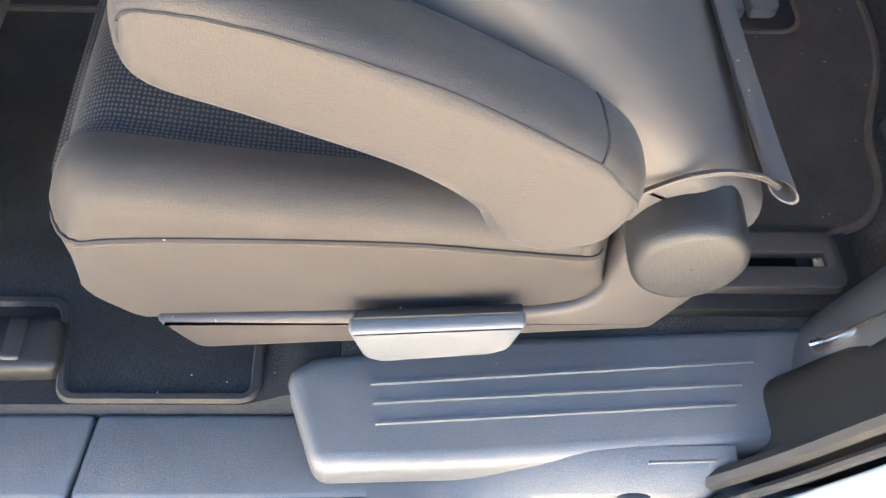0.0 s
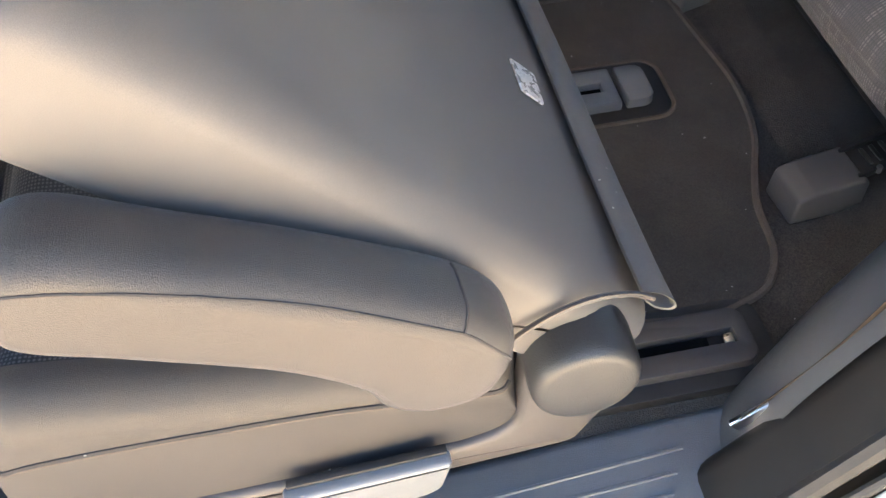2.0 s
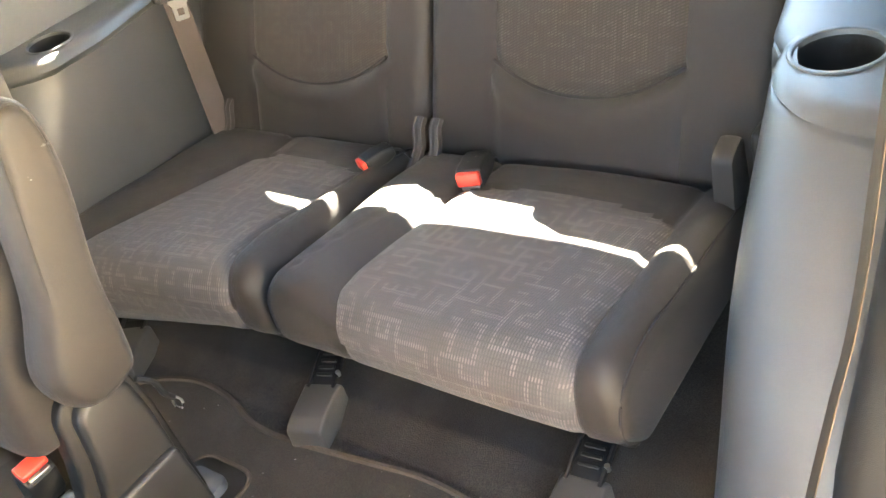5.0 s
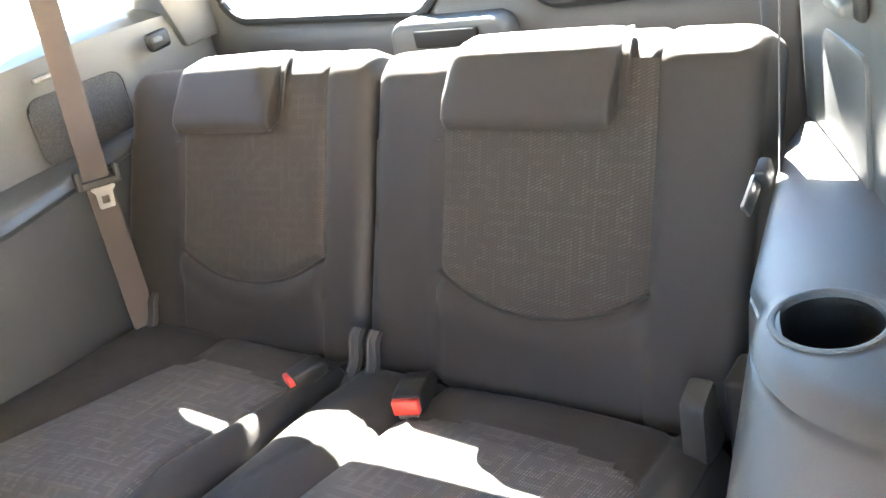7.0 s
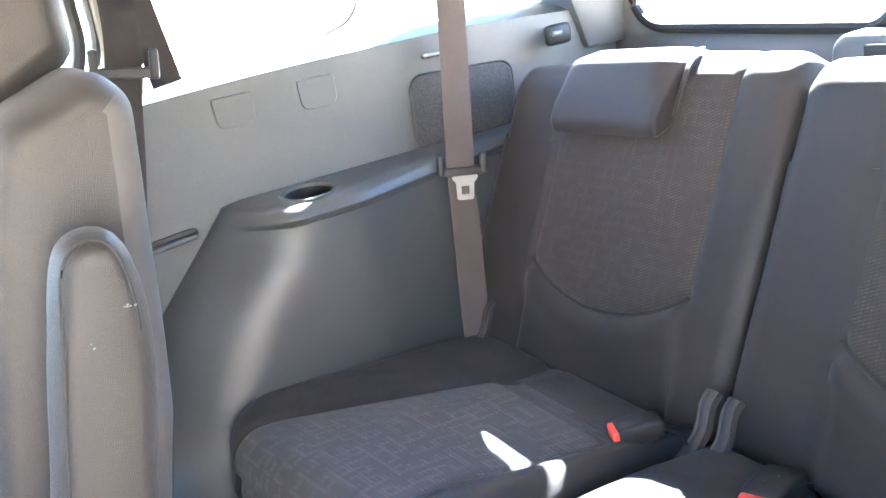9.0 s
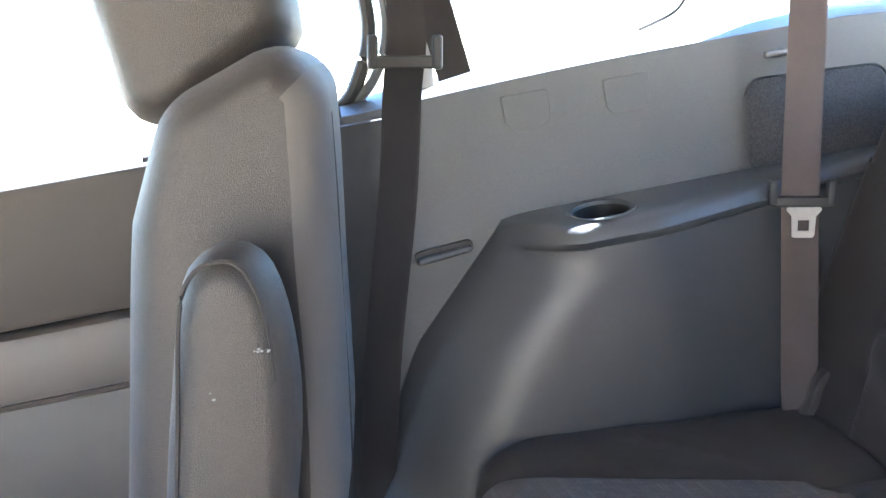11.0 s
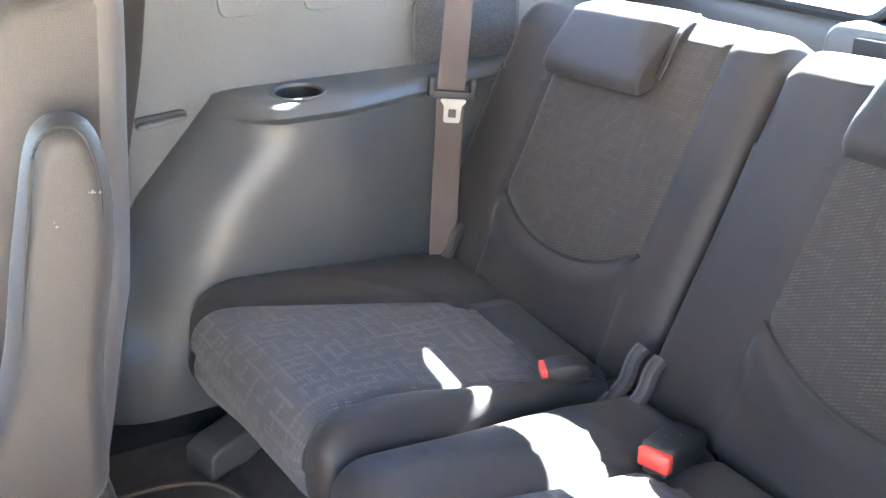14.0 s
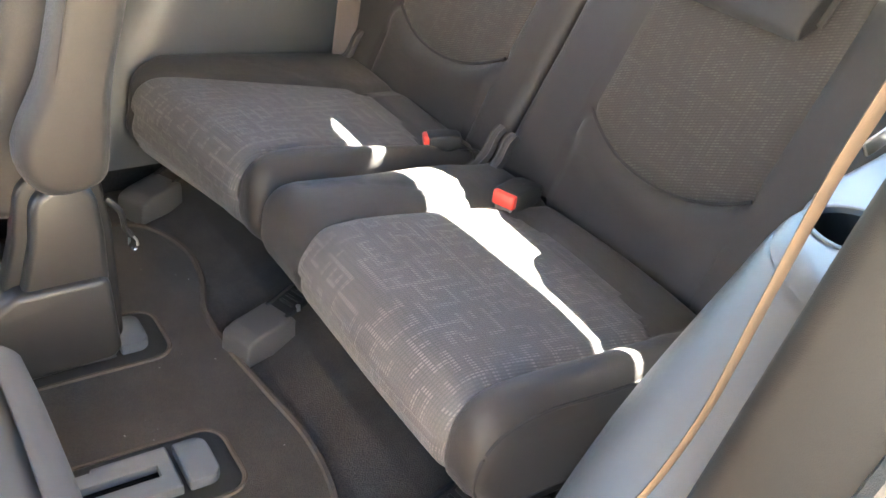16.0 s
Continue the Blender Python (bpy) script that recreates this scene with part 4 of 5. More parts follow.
# ---- second row: folded seat ----
def folded_seat():
    t = thing("second_row_seat", "grey cloth second-row seat with its backrest tilted forward", "car seat", "second row seats")
    Y0, Y1 = 0.050, 0.612
    cush = fillet([(-0.748, 0.112, 0.01), (-0.785, 0.15, 0.05), (-0.813, 0.245, 0.06), (-0.775, 0.325, 0.05), (-0.30, 0.262, 0.02), (-0.305, 0.14, 0.03)], 8)

    def reg(a, b, y):
        return 1 if 0.112 < y < 0.56 and b > 0.17 else 0

    def sag(a, b, y):
        return 0.012 if 0.112 < y < 0.56 and b > 0.25 else 0.0

    got = pad(cush, Y0, Y1, 0.075, 0.011, [(0.109, 0.006, 0.006), (0.563, 0.006, 0.006)], [sag], reg, 0.004, 0.003, None, 0.045, lambda a, b: min(1, max(0, (b - 0.17) / 0.09)))
    bodies = got
    seam = spline([(-0.792, 0.085, 0.236), (-0.788, 0.066, 0.234), (-0.775, 0.054, 0.236), (-0.74, 0.0485, 0.241), (-0.66, 0.0475, 0.243), (-0.50, 0.047, 0.240), (-0.40, 0.0475, 0.229), (-0.335, 0.05, 0.222), (-0.315, 0.056, 0.226)], 8)
    low = snap(bodies[0], [p + Vector((0, -0.006, -0.006)) for p in seam], 0.0006)
    seam = snap(bodies[0], seam, 0.0008)
    cu = part("cushion", bodies[0], CLOTH, t)
    part("cushion_insert", bodies[1], KNIT, t, "black knit insert with rows of pale dots")
    part("seam", tube(seam, 0.0030, 6), CLOTH_DARK, cu, "raised stitched seam")
    part("stitching", tube(low, 0.0009, 5), HEM, cu, "pale stitching")
    # side shield with the recliner housing
    sh = fillet([(-0.735, 0.118, 0.004), (-0.52, 0.128, 0.0), (-0.365, 0.139, 0.02), (-0.312, 0.155, 0.04), (-0.304, 0.26, 0.03), (-0.28, 0.305, 0.04), (-0.228, 0.305, 0.04), (-0.203, 0.25, 0.04), (-0.213, 0.18, 0.04), (-0.248, 0.108, 0.02), (-0.37, 0.095, 0.0), (-0.70, 0.062, 0.02)], 5)
    part("side_shield", prism(sh, 0.041, 0.080, 0.008, 3), SEATPL, t, "warm grey plastic side shield")
    rings = []
    for y, f in ((0.0065, 0.01), (0.0065, 0.80), (0.0075, 0.88), (0.0105, 0.945), (0.016, 0.985), (0.024, 1.0), (0.060, 1.0), (0.080, 0.99), (0.092, 0.95), (0.098, 0.88)):
        rise = 0.10 * (y - 0.0065)
        rings.append([(-0.258 + 0.051 * f * math.cos(k * math.pi / 24), y, 0.270 + rise + 0.052 * f * math.sin(k * math.pi / 24)) for k in range(49)])
    rc = sheet(rings)
    bmesh.ops.remove_doubles(rc, verts=rc.verts, dist=1e-5)
    bmesh.ops.recalc_face_normals(rc, faces=rc.faces)
    part("recliner_cap", rc, CAPM, t, "rounded dark grey recliner cover")
    lv = fillet([(-0.548, 0.142, 0.004), (-0.379, 0.158, 0.004), (-0.392, 0.108, 0.016), (-0.41, 0.098, 0.01), (-0.515, 0.082, 0.01), (-0.533, 0.09, 0.016)], 6)
    part("lever", prism(lv, 0.016, 0.036, 0.006, 3), LEVER, t, "silver-grey recline lever")
    part("lever_recess", box((0.160, 0.01, 0.005), (-0.463, 0.034, 0.152), 0.002, 2, pose(0, 0, 0, 0, -5, 0)), BLACK, t)
    part("seat_frame", box((0.46, 0.50, 0.07), (-0.48, 0.33, 0.09), 0.01), BLACK, t)
    for y in (0.168, 0.60):
        part("slider", box((0.5, 0.05, 0.05), (-0.46, y, 0.048), 0.006), BLACK, t)
    # backrest leaning forward: rear cover uppermost
    bk = fillet([(-0.182, 0.278, 0.012), (-0.262, 0.362, 0.0), (-0.35, 0.448, 0.0), (-0.43, 0.535, 0.0), (-0.59, 0.70, 0.04), (-0.66, 0.70, 0.04), (-0.70, 0.64, 0.05), (-0.43, 0.375, 0.0), (-0.29, 0.245, 0.03), (-0.22, 0.235, 0.02)], 6)

    got = pad(bk, 0.044, 0.618, 0.045, 0.012, [], [], None, 0.006, 0.004, None, 0.025)
    part("backrest", got[0], BACKVINYL, t, "smooth grey rear cover of the backrest")
    # rolled hem: a flattened tube along the lower edge, open at the near end
    hem = spline([(-0.182, 0.058, 0.312), (-0.183, 0.12, 0.309), (-0.184, 0.25, 0.307), (-0.184, 0.40, 0.307), (-0.187, 0.53, 0.309), (-0.192, 0.604, 0.314)], 8)
    along, out = Vector((-0.72, 0, 0.69)), Vector((0.69, 0, 0.72))

    def hem_ring(p, f):
        return [p + along * (0.0225 * f * math.cos(k * math.pi / 9)) + out * (0.0085 * f * math.sin(k * math.pi / 9)) for k in range(19)]

    hm = sheet([hem_ring(p, 1.0) for p in hem])
    hm = join(hm, sheet([hem_ring(hem[0] + Vector((0, 0.02, 0)), 0.8), hem_ring(hem[0], 0.86), hem_ring(hem[0] + Vector((0, -0.001, 0)), 1.0)]), sheet([hem_ring(hem[-1], 1.0), hem_ring(hem[-1] + Vector((0, 0.003, 0)), 0.6), hem_ring(hem[-1] + Vector((0, 0.003, 0)), 0.02)]))
    bmesh.ops.remove_doubles(hm, verts=hm.verts, dist=1e-5)
    bmesh.ops.recalc_face_normals(hm, faces=hm.faces)
    part("cover_hem", hm, BACKVINYL, t, "rolled grey hem of the rear cover")
    edge = spline([(-0.330, 0.034, 0.318), (-0.306, 0.036, 0.338), (-0.278, 0.040, 0.350), (-0.245, 0.046, 0.350), (-0.212, 0.052, 0.338), (-0.190, 0.056, 0.320)], 7)
    part("cover_edge", tube(edge, 0.0030, 7), SEATPL, t, "turned edge of the rear cover")
    for k in range(2, len(edge) - 2):
        d = (edge[k + 1] - edge[k]).normalized() * 0.002
        part("stitch", tube([edge[k] - d + Vector((0, -0.0028, 0.0036)), edge[k] + d + Vector((0, -0.0028, 0.0036))], 0.0007, 5), HEM, t)
    tg = fillet([(-0.017, -0.026, 0.003), (0.017, -0.026, 0.003), (0.021, 0.026, 0.003), (-0.018, 0.026, 0.003)], 4)
    lab = prism(tg, 0.0, 0.002, 0.0, 1, "z")
    bmesh.ops.transform(lab, matrix=pose(-0.237, 0.328, 0.3485, 0, 46, 0), verts=lab.verts)
    part("label", lab, TAGM, t, "small silver diamond label")
    # armrest
    arm = spline([(-0.662, 0.552), (-0.656, 0.513), (-0.593, 0.482), (-0.507, 0.44), (-0.455, 0.398), (-0.438, 0.366), (-0.403, 0.348), (-0.355, 0.36), (-0.337, 0.41), (-0.366, 0.451), (-0.45, 0.503), (-0.54, 0.549), (-0.610, 0.584), (-0.646, 0.580)], 8, True)
    got = pad(arm, -0.038, 0.038, 0.03, 0.009, bulge=0.004, soft=0.002, turn_in=0.017)
    seam2 = snap(got[0], spline([(-0.664, -0.035, 0.544), (-0.655, -0.035, 0.566), (-0.615, -0.036, 0.568), (-0.54, -0.036, 0.542), (-0.465, -0.036, 0.510), (-0.373, -0.036, 0.452)], 10))
    seam3 = snap(got[0], spline([(-0.373, -0.036, 0.452), (-0.366, -0.02, 0.462), (-0.365, 0.0, 0.468), (-0.365, 0.03, 0.470)], 8))
    seam4 = snap(got[0], spline([(-0.373, -0.036, 0.452), (-0.350, -0.033, 0.42), (-0.338, -0.030, 0.40)], 8))
    part("armrest", got[0], CLOTH, t, "grey cloth armrest lying along the backrest")
    for sm in (seam2, seam3, seam4):
        part("armrest_seam", tube(sm, 0.0013, 5), CLOTH_DARK, t)
    return t


folded_seat()


# ---- second row: upright seat ----
def upright_seat():
    t = thing("second_row_seat", "grey cloth second-row seat standing upright with a head restraint", "car seat", "second row seats")
    Y0, Y1 = 0.862, 1.405
    bk = fillet([(-0.035, 0.30, 0.03), (0.032, 0.55, 0.0), (0.062, 0.76, 0.0), (0.070, 0.83, 0.03), (0.045, 0.862, 0.03), (-0.04, 0.835, 0.05), (-0.075, 0.76, 0.0), (-0.115, 0.61, 0.0), (-0.165, 0.42, 0.06), (-0.175, 0.32, 0.03)], 6)

    def rear_line(b):
        return 0.027 + 0.15 * (b - 0.695)

    got = pad(bk, Y0, Y1, 0.055, 0.008, [], [], lambda a, b, y: 1 if a > rear_line(b) and b < 0.84 else 0, 0.006, 0.003, None, 0.026)
    part("backrest", got[0], CLOTH, t)
    part("rear_cover", got[1], BACKVINYL, t, "smooth grey rear cover of the backrest")
    part("rear_piping", tube(spline([(-0.018, Y0 + 0.055, 0.36), (0.008, Y0 + 0.054, 0.45), (0.034, Y0 + 0.054, 0.55), (0.054, Y0 + 0.054, 0.69), (0.064, Y0 + 0.054, 0.76), (0.070, Y0 + 0.056, 0.81)], 6), 0.0022, 6), CLOTH, t, "raised stitched edge")
    hd = fillet([(-0.085, 0.80, 0.03), (0.05, 0.872, 0.02), (0.055, 0.98, 0.04), (0.02, 1.045, 0.04), (-0.05, 1.045, 0.04), (-0.095, 0.96, 0.04)], 8)
    got = pad(hd, 0.975, 1.265, 0.05, 0.011, bulge=0.004, soft=0.002, turn_in=0.025)
    hr = part("head_restraint", got[0], CLOTH, t)
    for y in (1.05, 1.19):
        part("post", tube([(-0.01, y, 0.80), (-0.005, y, 0.90)], 0.006, 10), STEEL, hr)
    cush = fillet([(-0.64, 0.13, 0.02), (-0.69, 0.24, 0.06), (-0.65, 0.33, 0.05), (-0.15, 0.275, 0.02), (-0.15, 0.14, 0.02)], 8)

    def reg(a, b, y):
        return 1 if 0.993 < y < 1.30 and b > 0.2 else 0

    got = pad(cush, 0.925, 1.40, 0.06, 0.011, [(0.99, 0.006, 0.006), (1.305, 0.006, 0.006)], [], reg, 0.005, 0.003, None, 0.04, lambda a, b: min(1, max(0, (b - 0.17) / 0.09)))
    part("cushion", got[0], CLOTH, t)
    part("cushion_insert", got[1], BACKVINYL, t, "smooth blue-grey insert")
    sh = fillet([(-0.70, 0.075, 0.02), (-0.70, 0.145, 0.01), (-0.27, 0.193, 0.02), (-0.20, 0.206, 0.03), (-0.148, 0.238, 0.02), (-0.030, 0.240, 0.015), (-0.022, 0.105, 0.02)], 6)
    part("side_shield", prism(sh, 0.814, 0.872, 0.009, 4), SEATPL_DARK, t, "dark grey plastic side shield")
    cap = fillet([(-0.142, 0.225, 0.0), (-0.122, 0.300, 0.03), (-0.112, 0.376, 0.035), (-0.036, 0.384, 0.035), (-0.028, 0.300, 0.03), (-0.028, 0.225, 0.0)], 8)
    part("recliner_cap", prism(cap, 0.824, 0.86, 0.010, 4), SEATPL_DARK, t, "rounded dark grey recliner cover")
    rim = fillet([(-0.165, 0.215, 0.0), (-0.140, 0.30, 0.04), (-0.124, 0.394, 0.045), (-0.026, 0.396, 0.035), (-0.014, 0.300, 0.03), (-0.012, 0.11, 0.02), (-0.165, 0.11, 0.0)], 8)
    part("rear_shield", prism(rim, 0.845, 0.882, 0.006, 3), BLACK, t, "black inner shield")
    part("belt_ring", tube(spline([(-0.020, 0.842, 0.345), (-0.004, 0.838, 0.325), (0.0, 0.838, 0.30), (0.008, 0.836, 0.285)], 6), 0.0045, 6), BLACK, t, "black cable loop")
    part("latch_ring", tube(spline([(0.006, 0.836, 0.288), (0.014, 0.834, 0.276), (0.011, 0.834, 0.264), (0.004, 0.836, 0.272)], 6, True), 0.0018, 6, True), STEEL, t, "small steel ring")
    arm = spline([(-0.025, 0.738), (0.016, 0.736), (0.02, 0.66), (-0.01, 0.53), (-0.02, 0.45), (-0.035, 0.4), (-0.1, 0.395), (-0.125, 0.45), (-0.085, 0.54), (-0.052, 0.66)], 8, True)
    got = pad(arm, 0.772, 0.845, 0.03, 0.009, bulge=0.003, soft=0.002, turn_in=0.016)
    ar = part("armrest", got[0], CLOTH, t, "grey cloth armrest folded up beside the backrest")
    part("armrest_seam", tube(spline([(-0.098, 0.776, 0.43), (-0.078, 0.776, 0.53), (-0.048, 0.776, 0.655), (-0.028, 0.776, 0.73), (-0.003, 0.776, 0.745), (0.012, 0.776, 0.725), (0.01, 0.776, 0.66), (-0.022, 0.776, 0.53)], 8), 0.0015, 5), CLOTH_DARK, t)
    part("seat_frame", box((0.46, 0.48, 0.07), (-0.42, 1.13, 0.09), 0.01), BLACK, t)
    for sx_, sz_, n_ in ((0.010, 0.690, 6), (-0.028, 0.670, 2)):
        sc = bmesh.new()
        rr = random.Random(n_)
        for k in range(n_):
            c = bmesh.ops.create_icosphere(sc, subdivisions=1, radius=rr.uniform(0.0004, 0.0009))
            bmesh.ops.scale(sc, vec=(1.6, 0.25, 1.0), verts=c["verts"])
            bmesh.ops.translate(sc, vec=(sx_ + rr.uniform(-0.005, 0.005), 0.7715, sz_ + rr.uniform(-0.003, 0.003)), verts=c["verts"])
        part("scuff", sc, LEVER, ar, "small pale scuff on the cloth")
    part("slider", box((0.55, 0.05, 0.06), (-0.33, 0.965, 0.05), 0.006), BLACK, t)
    part("slider", box((0.55, 0.05, 0.06), (-0.33, 1.36, 0.03), 0.006), BLACK, t)
    return t


upright_seat()
buckle(-0.168, 0.905, 0.305, 90, 68, "black seat belt buckle with a red button beside the upright seat", 1.15, "second row buckles")
cl = thing("belt_clip", "small pale plastic clip beside the seat buckle", "clip", at=(-0.160, 0.885, 0.245))
part("body", box((0.018, 0.012, 0.018), (0, 0, 0), 0.003), LEVER, cl)

# ---- second row belts ----
b2 = thing("seat_belt", "tan seat belt running down the door pillar", "seat belt", "second row belts")
part("webbing", strap(spline([(-0.064, 0.042, 0.08), (-0.03, 0.041, 0.13), (0.011, 0.038, 0.205), (0.038, 0.030, 0.303), (0.056, 0.018, 0.395), (0.086, 0.003, 0.50), (0.115, -0.002, 0.545), (0.138, -0.006, 0.60), (0.149, -0.013, 0.68), (0.161, -0.020, 0.76), (0.182, -0.029, 0.85), (0.24, -0.045, 1.1)], 8), [(0.45, 0.42, -0.79), (0.47, 0.34, -0.82), (0.52, 0.32, -0.80), (0.64, 0.35, -0.69), (0.72, 0.36, -0.60), (0.84, 0.32, -0.42), (0.90, 0.26, -0.3)], 0.040, 0.002), TANBELT, b2)
part("anchor", box((0.05, 0.008, 0.02), (-0.055, 0.036, 0.10), 0.003, 2, pose(0, 0, 0, 0, -40, 0)), STEEL, b2, "bright steel lower anchor")
b3 = thing("seat_belt", "dark brown-black seat belt hanging behind the upright seat", "seat belt", "second row belts")
part("webbing", strap(spline([(0.19, 1.44, 1.13), (0.176, 1.435, 0.9), (0.15, 1.432, 0.79), (0.120, 1.43, 0.66), (0.062, 1.445, 0.45), (0.005, 1.452, 0.2), (-0.03, 1.455, 0.05)], 8), (1, -0.2, 0), 0.05, 0.002), BELT_DARK, b3)
part("webbing", strap([(0.20, 1.47, 1.0), (0.225, 1.475, 0.80)], (1, 0, 0), 0.045, 0.002), BELT_DARK, b3)
g = join(box((0.085, 0.012, 0.016), (0, 0, -0.012), 0.003), box((0.013, 0.016, 0.042), (-0.04, 0, 0.0), 0.004), box((0.013, 0.016, 0.042), (0.04, 0, 0.0), 0.004))
bmesh.ops.transform(g, matrix=pose(0.163, 1.422, 0.842, 0, 10, -8), verts=g.verts)
part("tongue_grip", g, TRIM_DARK, b3)

# ---- door sill and jamb ----
for sx, label in (([-1.8, -1.8, -0.818, -0.832], "grey plastic front length of the door sill"), ([-0.829, -0.815, 0.6, 0.6], "grey plastic lining of the door sill")):
    so_ = [(sx[0], -0.085), (sx[1], 0.011), (sx[2], 0.011), (sx[3], -0.085)]
    tagged(part("door_sill", prism([so_[0], so_[3], so_[2], so_[1]], -0.30, -0.022, 0.008, 3, "z"), SILLP), label, "door sill", kind="structure")
sp = thing("sill_plate", "raised grey step plate with three ribs on the sill", "sill plate", at=(-0.35, 0, 0))
so = fillet([(-0.268, 0.032, 0.025), (-0.238, 0.052, 0.02), (-0.04, 0.078, 0.1), (0.345, 0.096, 0.01), (0.32, 0.050, 0.01), (0.29, -0.002, 0.02), (0.25, -0.050, 0.01), (0.10, -0.058, 0.1), (-0.07, -0.070, 0.1), (-0.232, -0.074, 0.02)], 6)
part("plate", prism(so, -0.022, 0.035, 0.017, 4, "z"), SILLP, sp)
for (xa, ya), (xb, yb) in (((-0.527, 0.017), (-0.118, 0.045)), ((-0.524, -0.004), (-0.135, 0.018)), ((-0.521, -0.027), (-0.146, -0.005))):
    part("rib", tube([(xa + 0.35, ya, 0.0345), (xb + 0.35, yb, 0.0345)], 0.0028, 6), SILLP, sp)
po = fillet([(-0.165, -0.03, 0.02), (-0.10, 0.055, 0.05), (-0.03, 0.15, 0.1), (0.045, 0.28, 0.1), (0.14, 0.50, 0.1), (0.175, 0.72, 0.1), (0.27, 1.2, 0.0), (0.60, 1.2, 0.0), (0.60, -0.03, 0.0)])
pb = prism(po, -0.078, 0.030, 0.028, 4)
for v in pb.verts:
    v.co.y -= 0.11 * max(0, v.co.z - 0.32) + 0.006 * min(1, max(0, (v.co.z - 0.15) / 0.25))
so2 = thing("sill_step", "grey lower lip of the step plate with one rib", "sill plate", at=(0, 0, 0))
lip = []
for k in range(40):
    x = -0.53 + 0.375 * k / 39
    f = min(1, max(0, (x + 0.50) / 0.20))
    f = f * f * (3 - 2 * f)
    e = min(1, max(0, (x + 0.20) / 0.04))
    low = -0.0215
    rim = -0.088 - 0.010 * f + 0.020 * e * e
    lip.append([(x, -0.050, low + 0.0535 * f), (x, -0.064, low + 0.0515 * f), (x, -0.076, low + 0.045 * f), (x, rim + 0.006, low + 0.036 * f), (x, rim + 0.001, low + 0.030 * f), (x, rim, low + 0.022 * f), (x, rim + 0.003, -0.05)])
lb_ = sheet(lip)
bmesh.ops.recalc_face_normals(lb_, faces=lb_.faces)
part("lip", lb_, SILLP, so2)
part("rib", tube([(-0.247, -0.0665, 0.0282), (-0.176, -0.0645, 0.0286)], 0.0020, 6), SILLP, so2)
nb = bmesh.new()
bmesh.ops.create_icosphere(nb, subdivisions=3, radius=1.0)
bmesh.ops.scale(nb, vec=(0.022, 0.010, 0.006), verts=nb.verts)
bmesh.ops.translate(nb, vec=(-0.262, -0.091, 0.008), verts=nb.verts)
part("cord_hole", nb, BLACK, so2, "dark hole in the sill lip")
cord = thing("coiled_cord", "black ribbed cord hanging from the sill", "cord", at=(0, 0, 0))
cp = spline([(-0.262, -0.086, -0.012), (-0.245, -0.094, -0.02), (-0.225, -0.115, -0.06), (-0.215, -0.135, -0.13)], 14)
cb = tube(cp, 0.005, 8)
for k, p in enumerate(cp):
    if k % 2 == 0:
        rg = bmesh.new()
        bmesh.ops.create_icosphere(rg, subdivisions=1, radius=0.0068)
        bmesh.ops.translate(rg, vec=p, verts=rg.verts)
        cb = join(cb, rg)
part("cable", cb, BLACK, cord)
tagged(part("door_pillar", pb, PILLAR), "dark grey rounded door pillar trim", "pillar", kind="structure")
for off, r in ((0.0, 0.011), (0.022, 0.006)):
    sl = spline([(-0.9, -0.088 - off, -0.035), (-0.30, -0.086 - off, -0.028), (-0.20 + off * 0.4, -0.080 - off, 0.0), (-0.13 + off * 0.4, -0.078 - off, 0.065), (-0.075 + off * 0.4, -0.080 - off, 0.15), (0.0 + off, -0.087 - off, 0.29), (0.11 + off, -0.107 - off, 0.52), (0.26 + off, -0.165, 1.1)], 8)
    tagged(part("door_seal", tube(sl, r, 8), RUBBER), "black rubber door seal", "seal", kind="structure")
bo_ = fillet([(-1.8, -0.45, 0.0), (1.3, -0.45, 0.0), (1.3, 1.2, 0.0), (0.30, 1.2, 0.0), (0.15, 0.60, 0.1), (0.02, 0.29, 0.1), (-0.06, 0.14, 0.1), (-0.12, 0.05, 0.06), (-0.24, -0.03, 0.04), (-1.8, -0.05, 0.0)])
tagged(part("body_side", prism(bo_, -0.22, -0.106, 0.014, 4), PAINT), "white painted body side round the door opening", "car body", kind="structure")
tagged(part("roof_rail", box((4.0, 0.12, 0.1), (-0.93, -0.02, ROOF - 0.02), 0.02), HEADLINER), "pale roof rail above the open door", "trim", kind="structure")

# right wall details
for x0, z0 in ((0.311, 0.744), (0.449, 0.742)):
    c = thing("trim_cover", "small rounded cover flap in the quarter trim", "cover", "trim caps", at=(x0, 1.474, z0))
    part("flap", prism(fillet([(-0.032, 0.02, 0.004), (-0.03, -0.028, 0.014), (0.03, -0.028, 0.014), (0.032, 0.02, 0.004)]), -0.002, 0.004, 0.001, 1), TRIM, c)
pl = thing("pull_handle", "small grey recessed pull handle in the quarter trim", "handle", at=(0.17, 1.474, 0.573))
pl.scale = (0.88, 1, 0.72)
part("recess", prism(fillet([(-0.046, -0.018, 0.010), (0.046, -0.008, 0.010), (0.046, 0.017, 0.010), (-0.046, 0.009, 0.010)]), -0.003, 0.004, 0.001, 1), TRIM_DARK, pl)
part("bar", prism(fillet([(-0.043, -0.013, 0.006), (0.043, -0.004, 0.006), (0.043, 0.007, 0.006), (-0.043, -0.001, 0.006)]), -0.016, 0.004, 0.004, 3), TRIM, pl)
sk = thing("speaker", "black perforated speaker grille in the quarter trim", "speaker", at=(0.70, 1.474, 0.66))
part("grille", prism(fillet([(-0.095, -0.055, 0.02), (0.10, -0.075, 0.02), (0.11, 0.055, 0.025), (-0.09, 0.066, 0.025)]), -0.004, 0.006, 0.002, 2), SPEAKER, sk)
